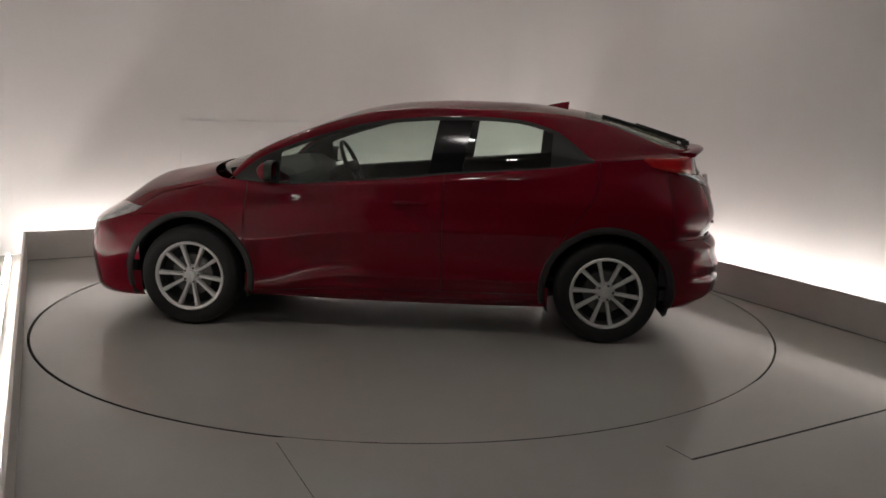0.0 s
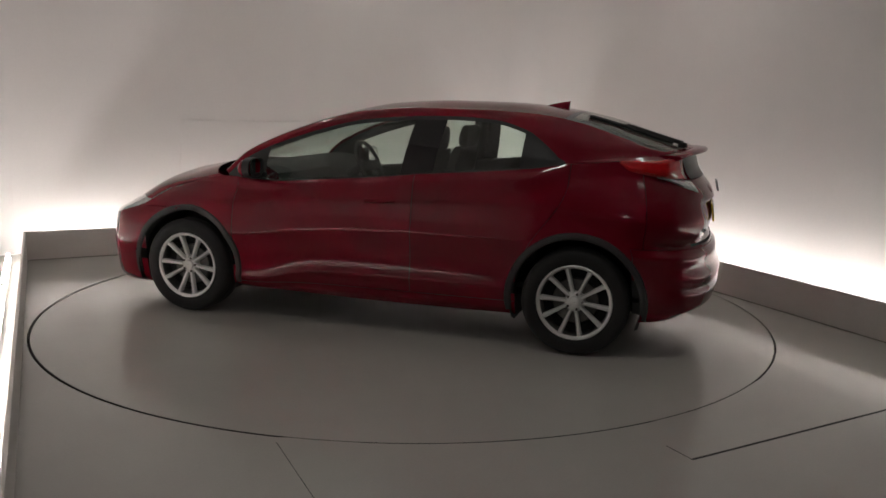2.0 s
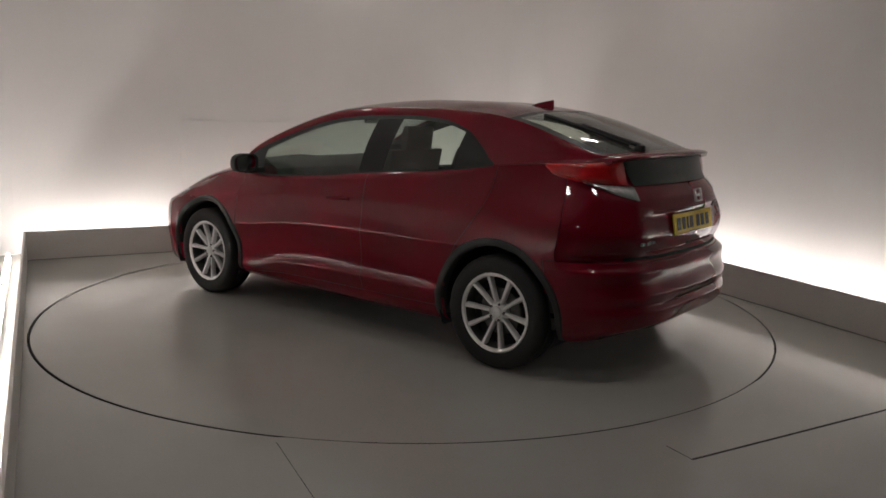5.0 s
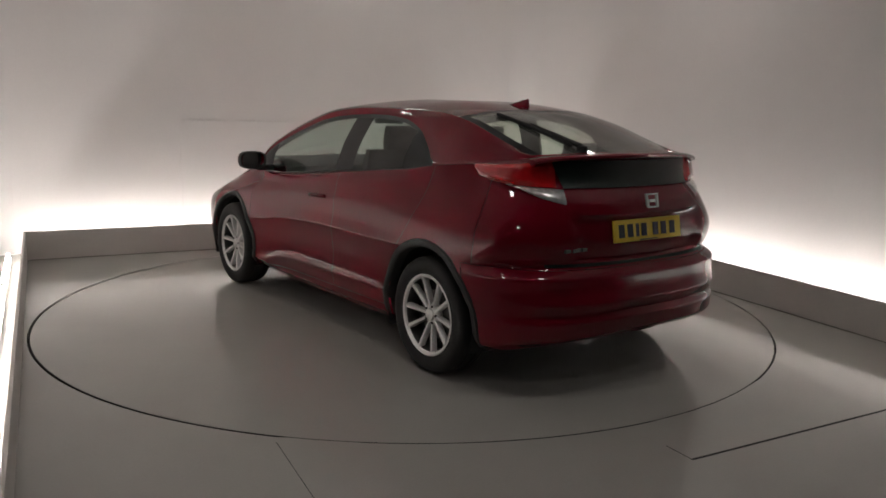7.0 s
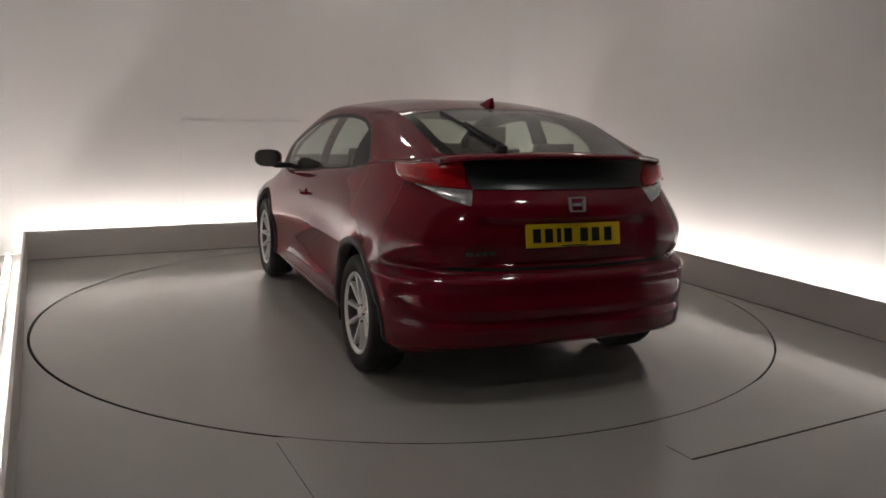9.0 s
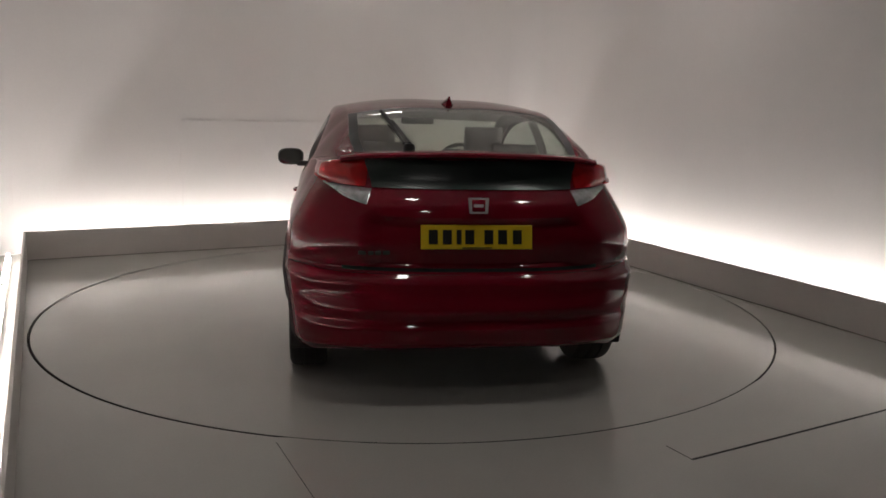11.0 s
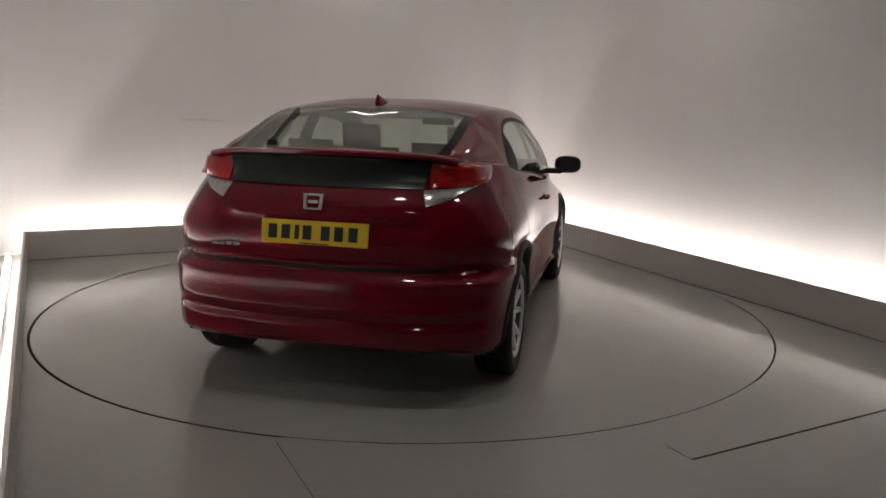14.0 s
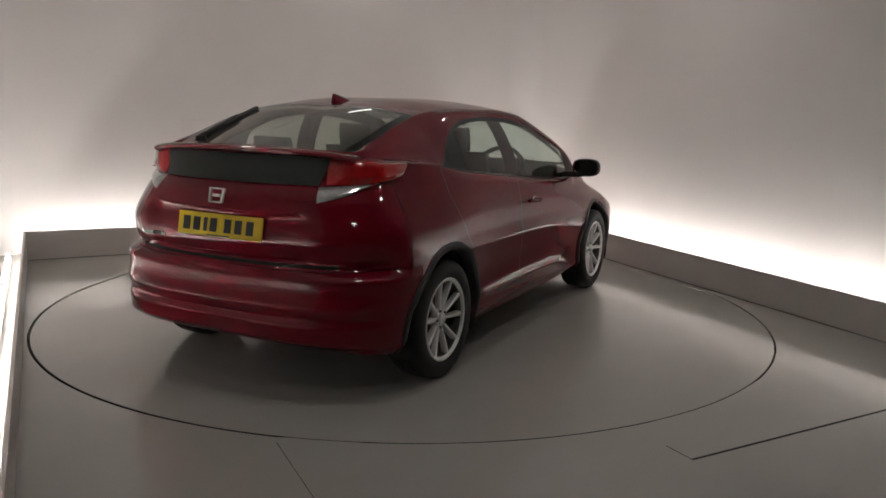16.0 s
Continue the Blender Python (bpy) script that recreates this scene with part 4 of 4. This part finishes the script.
# door mirrors
for s in (1, -1):
    mirror = new("door_mirror")
    mirror.parent = car
    rows = []
    for a in range(11):
        t = a / 10
        y = 0.850 + 0.185 * t
        k = (1 - abs(2 * t - 1) ** 3) ** 0.5 if 0 < t < 1 else 0.0
        k = max(k, 0.35 if a == 0 else 0.12)
        rows.append([Vector((0.742 + 0.085 * k * max(0.0, math.cos(q)) ** 0.8, s * y, 1.005 - 0.012 * t + 0.060 * k * math.sin(q))) for q in [radians(-90 + 180 * b / 10) for b in range(11)]])
    bm = bmesh.new()
    grid(bm, rows)
    for r in (rows[0], rows[-1]):
        bm.faces.new([bm.verts.new(p) for p in r])
    bmesh.ops.remove_doubles(bm, verts=bm.verts, dist=1e-4)
    part("mirror_cap", bm, RED, mirror, "red mirror cap")
    bm = bmesh.new()
    rim = [Vector((0.742, s * (0.942 + 0.097 * math.copysign(abs(math.cos(q)) ** 0.7, math.cos(q))), 1.0 + 0.063 * math.copysign(abs(math.sin(q)) ** 0.7, math.sin(q)))) for q in [2 * math.pi * b / 28 for b in range(28)]]
    rows = [[p + Vector((0.022, 0, 0)) for p in rim + rim[:1]], [p + Vector((-0.026, 0, 0)) for p in rim + rim[:1]]]
    mid_ = Vector((0.716, s * 0.942, 1.0))
    rows.append([mid_.lerp(p, 0.9) for p in rows[1]])
    rows.append([mid_.lerp(p, 0.88) + Vector((0.01, 0, 0)) for p in rows[1]])
    grid(bm, rows)
    part("mirror_housing", bm, TRIM, mirror, "black mirror housing")
    bm = bmesh.new()
    bm.faces.new([bm.verts.new(mid_.lerp(p + Vector((-0.026, 0, 0)), 0.9) + Vector((0.016 - s * (p.y - mid_.y) * 0.25, 0, 0))) for p in rim])
    part("mirror_glass", bm, CHROME, mirror, "silvered mirror glass", smooth=False)
    bm = bmesh.new()
    box(bm, (0.735, min(s * 0.77, s * 0.90), 0.925), (0.825, max(s * 0.77, s * 0.90), 0.965), 0.012)
    part("mirror_foot", bm, TRIM, mirror, "black mirror foot")

# front door handles: a cup with a bar over it
for s in (1, -1):
    handle = new("door_handle")
    handle.parent = car
    yb = flank(-0.09, 0.835)
    bm = bmesh.new()
    rod(bm, [Vector((-0.185 + 0.19 * t, s * (yb + 0.030 - 0.020 * abs(2 * t - 1) ** 3), 0.835 - 0.006 * t)) for t in [k / 10 for k in range(11)]], lambda t: 0.011)
    part("handle_bar", bm, RED, handle)
    bm = bmesh.new()
    lathe(bm, [(0.001, 0.0015), (0.026, 0.002), (0.030, 0.0)], Matrix.Translation((-0.10, s * yb, 0.832)) @ pose(0, 0, 0, -90 * s, 0, 0), 24)
    part("handle_cup", bm, RED, handle)

# flush rear handles in the window corners
proud = [[p + Vector((0, 0.004, 0.001)) for p in row] for row in UPPER]
for flip in (False, True):
    shell(proud, [(i, j) for i in range(3, 7) for j in range(U_DLO_R + 2, U_DLO_R + 6)], flip, "rear_handle", TRIM, car, "black handle panel in the rear window corner", gap_by=0.003)

# headlamps
lo_f = curve([(0, 0.705), (0.4, 0.635), (1, 0.580)])
hi_f = curve([(0, 0.735), (0.5, 0.748), (1, 0.710)])
ca = NCOL - 1 - FRONT_N + 1
patch("headlamp", material("headlamp_lens", (0.62, 0.62, 0.63), 0.16, metal=0.5, coat=1.0, stain=0.3, stain_size=25), car, ca, NCOL - 6, lo_f, hi_f, 18, 5, lambda t: 0.008, label="clear swept-back headlamp lens", hub=(1.0, 0.0))
# front air intake
rows = []
for a in range(-16, 17):
    y = 0.62 * a / 16
    x = 2.145 - 0.20 * abs(a / 16) ** 3
    rows.append([Vector((x, y, 0.26)), Vector((x + 0.012, y, 0.28)), Vector((x + 0.014, y, 0.40)), Vector((x, y, 0.42))])
bm = bmesh.new()
grid(bm, rows)
part("front_grille", bm, TRIM, car, "black front grille")

# ---- cabin ----
lining = []
for row in UPPER:
    lining.append([Vector((p.x * 0.985, p.y * 0.962, p.z - 0.022)) for p in row])
shell(lining, up["roof"], False, "roof_lining", LINER, car, "pale grey roof lining", gap_by=0, whole=True)
for flip in (False, True):
    shell(lining, [q for q in up["pillar"] if q[0] >= G_FOOT], flip, "pillar_lining", CABIN, car, "dark pillar lining", gap_by=0)
low_lining = [[Vector((p.x * 0.97, p.y * 0.95, p.z)) for p in row] for row in LOWER]
cab = [(i, j) for i in range(SUB, NROW - 1) for j in range(NCOL - 1) if not in_arch(LOWER[i][j]) and not in_arch(LOWER[i + 1][j + 1]) and LOWER[i][j].x < 1.0 and LOWER[i][j].x > -1.85]
shell(low_lining, cab, False, "cabin_lining", CABIN, car, "dark plastic door and side lining", gap_by=0, whole=True)
bm = bmesh.new()
box(bm, (-1.85, -0.70, 0.34), (1.0, 0.70, 0.37))
part("cabin_floor", bm, CABIN, car, smooth=False)
# dashboard
rows = []
for a in range(-14, 15):
    y = 0.70 * a / 14
    rows.append([Vector((x, y, z)) for x, z in ((1.12, 0.985), (0.95, 1.015), (0.80, 1.01 + 0.025 * math.exp(-((y + 0.36) / 0.2) ** 2)), (0.70, 0.95), (0.67, 0.85), (0.74, 0.70), (0.80, 0.5))])
bm = bmesh.new()
grid(bm, rows)
part("dashboard", bm, CABIN, car, "dark plastic dashboard")
wheel_ring = new("steering_wheel")
wheel_ring.parent = car
wheel_ring.matrix_local = pose(0.50, -0.36, 0.955, 0, -66, 0)
bm = bmesh.new()
ring_pts = [Vector((0.185 * math.cos(2 * math.pi * k / 32), 0.185 * math.sin(2 * math.pi * k / 32), 0)) for k in range(33)]
rows = []
for p in ring_pts:
    d = p.normalized()
    rows.append([p + d * 0.016 * math.cos(q) + Vector((0, 0, 0.016 * math.sin(q))) for q in [2 * math.pi * b / 8 for b in range(9)]])
grid(bm, rows)
part("wheel_rim", bm, CABIN, wheel_ring)
bm = bmesh.new()
box(bm, (-0.05, -0.17, -0.015), (0.03, 0.17, 0.015), 0.008)
box(bm, (-0.17, -0.03, -0.012), (-0.03, 0.03, 0.012), 0.006)
part("wheel_spokes", bm, CABIN, wheel_ring)
bm = bmesh.new()
rod(bm, [Vector((0.0, 0, -0.01)), Vector((0, 0, -0.30))], 0.035)
part("steering_column", bm, CABIN, wheel_ring)


def cushion(bm, w, profile, round_=0.04, n=10):
    """A padded slab: a side profile of (x, z, thickness) swept over a width with rounded ends."""
    rows = []
    for a in range(n + 1):
        t = -1 + 2 * a / n
        k = (1 - abs(t) ** 6) ** 0.5 if abs(t) < 1 else 0.0
        k = 0.55 + 0.45 * k
        front = [Vector((x + d * 0.5 * k, w / 2 * t, z)) for x, z, d in profile]
        back = [Vector((x - d * 0.5 * k, w / 2 * t, z)) for x, z, d in profile]
        rows.append(front + back[::-1] + front[:1])
    grid(bm, rows)
    for r in (rows[0], rows[-1]):
        bm.faces.new([bm.verts.new(p) for p in r[:-1]])
    bmesh.ops.remove_doubles(bm, verts=bm.verts, dist=1e-4)


def seat(x, y, w, rest_z):
    chair = new("car_seat")
    chair.parent = car
    chair.matrix_local = pose(x, y, 0)
    bm = bmesh.new()
    cushion(bm, w, [(-0.20, 0.66, 0.10), (-0.24, 0.76, 0.13), (-0.29, 0.92, 0.12), (-0.335, 1.06, 0.11), (-0.36, 1.13, 0.07)])
    part("seat_back", bm, CLOTH, chair)
    bm = bmesh.new()
    box(bm, (-0.22, -w / 2, 0.48), (0.28, w / 2, 0.62), 0.04)
    part("seat_cushion", bm, CLOTH, chair)
    bm = bmesh.new()
    cushion(bm, 0.25, [(-0.365, rest_z - 0.075, 0.05), (-0.365, rest_z - 0.05, 0.09), (-0.37, rest_z, 0.10), (-0.38, rest_z + 0.06, 0.08), (-0.385, rest_z + 0.08, 0.04)])
    part("headrest", bm, CLOTH, chair)
    for q in (-0.05, 0.05):
        bm = bmesh.new()
        rod(bm, [Vector((-0.36, q, 1.10)), Vector((-0.368, q, rest_z - 0.05))], 0.007)
        part("headrest_post", bm, CHROME, chair)


for y in (-0.36, 0.36):
    seat(0.08, y, 0.50, 1.20)
seat(-0.80, 0.36, 0.46, 1.13)
seat(-0.80, -0.36, 0.46, 1.13)
bm = bmesh.new()
box(bm, (-1.84, -0.50, 0.99), (-1.22, 0.50, 1.01), 0.006)
part("parcel_shelf", bm, CABIN, car, "dark parcel shelf")
bm = bmesh.new()
box(bm, (0.40, -0.12, 1.275), (0.43, 0.12, 1.335), 0.01)
part("rear_view_mirror", bm, CABIN, car)


# ---- the turn of the turntable and of the car on it ----
TURN = ((0.0, 173.3), (0.5, 170.0), (1.0, 166.7), (1.5, 163.4), (2.0, 160.0), (2.5, 156.5), (3.0, 153.0), (3.5, 149.4),
        (4.0, 145.9), (5.25, 137.1), (6.5, 128.3), (7.0, 124.8), (7.5, 121.3), (8.0, 117.7), (8.5, 114.2), (9.0, 110.6),
        (10.25, 101.7), (11.5, 92.8), (12.0, 89.2), (12.5, 85.6), (13.0, 82.0), (13.5, 78.4), (14.0, 74.9), (14.5, 71.3),
        (15.0, 67.7), (15.5, 64.1), (16.0, 60.5))


def motions():
    walk(turntable, [(t, pose(0, 0, 0, 0, 0, a - 173.3)) for t, a in TURN])
    walk(car, [(t, pose(0, 0, 0, 0, 0, a) @ pose(0.010, -0.081, 0)) for t, a in TURN])


motions()
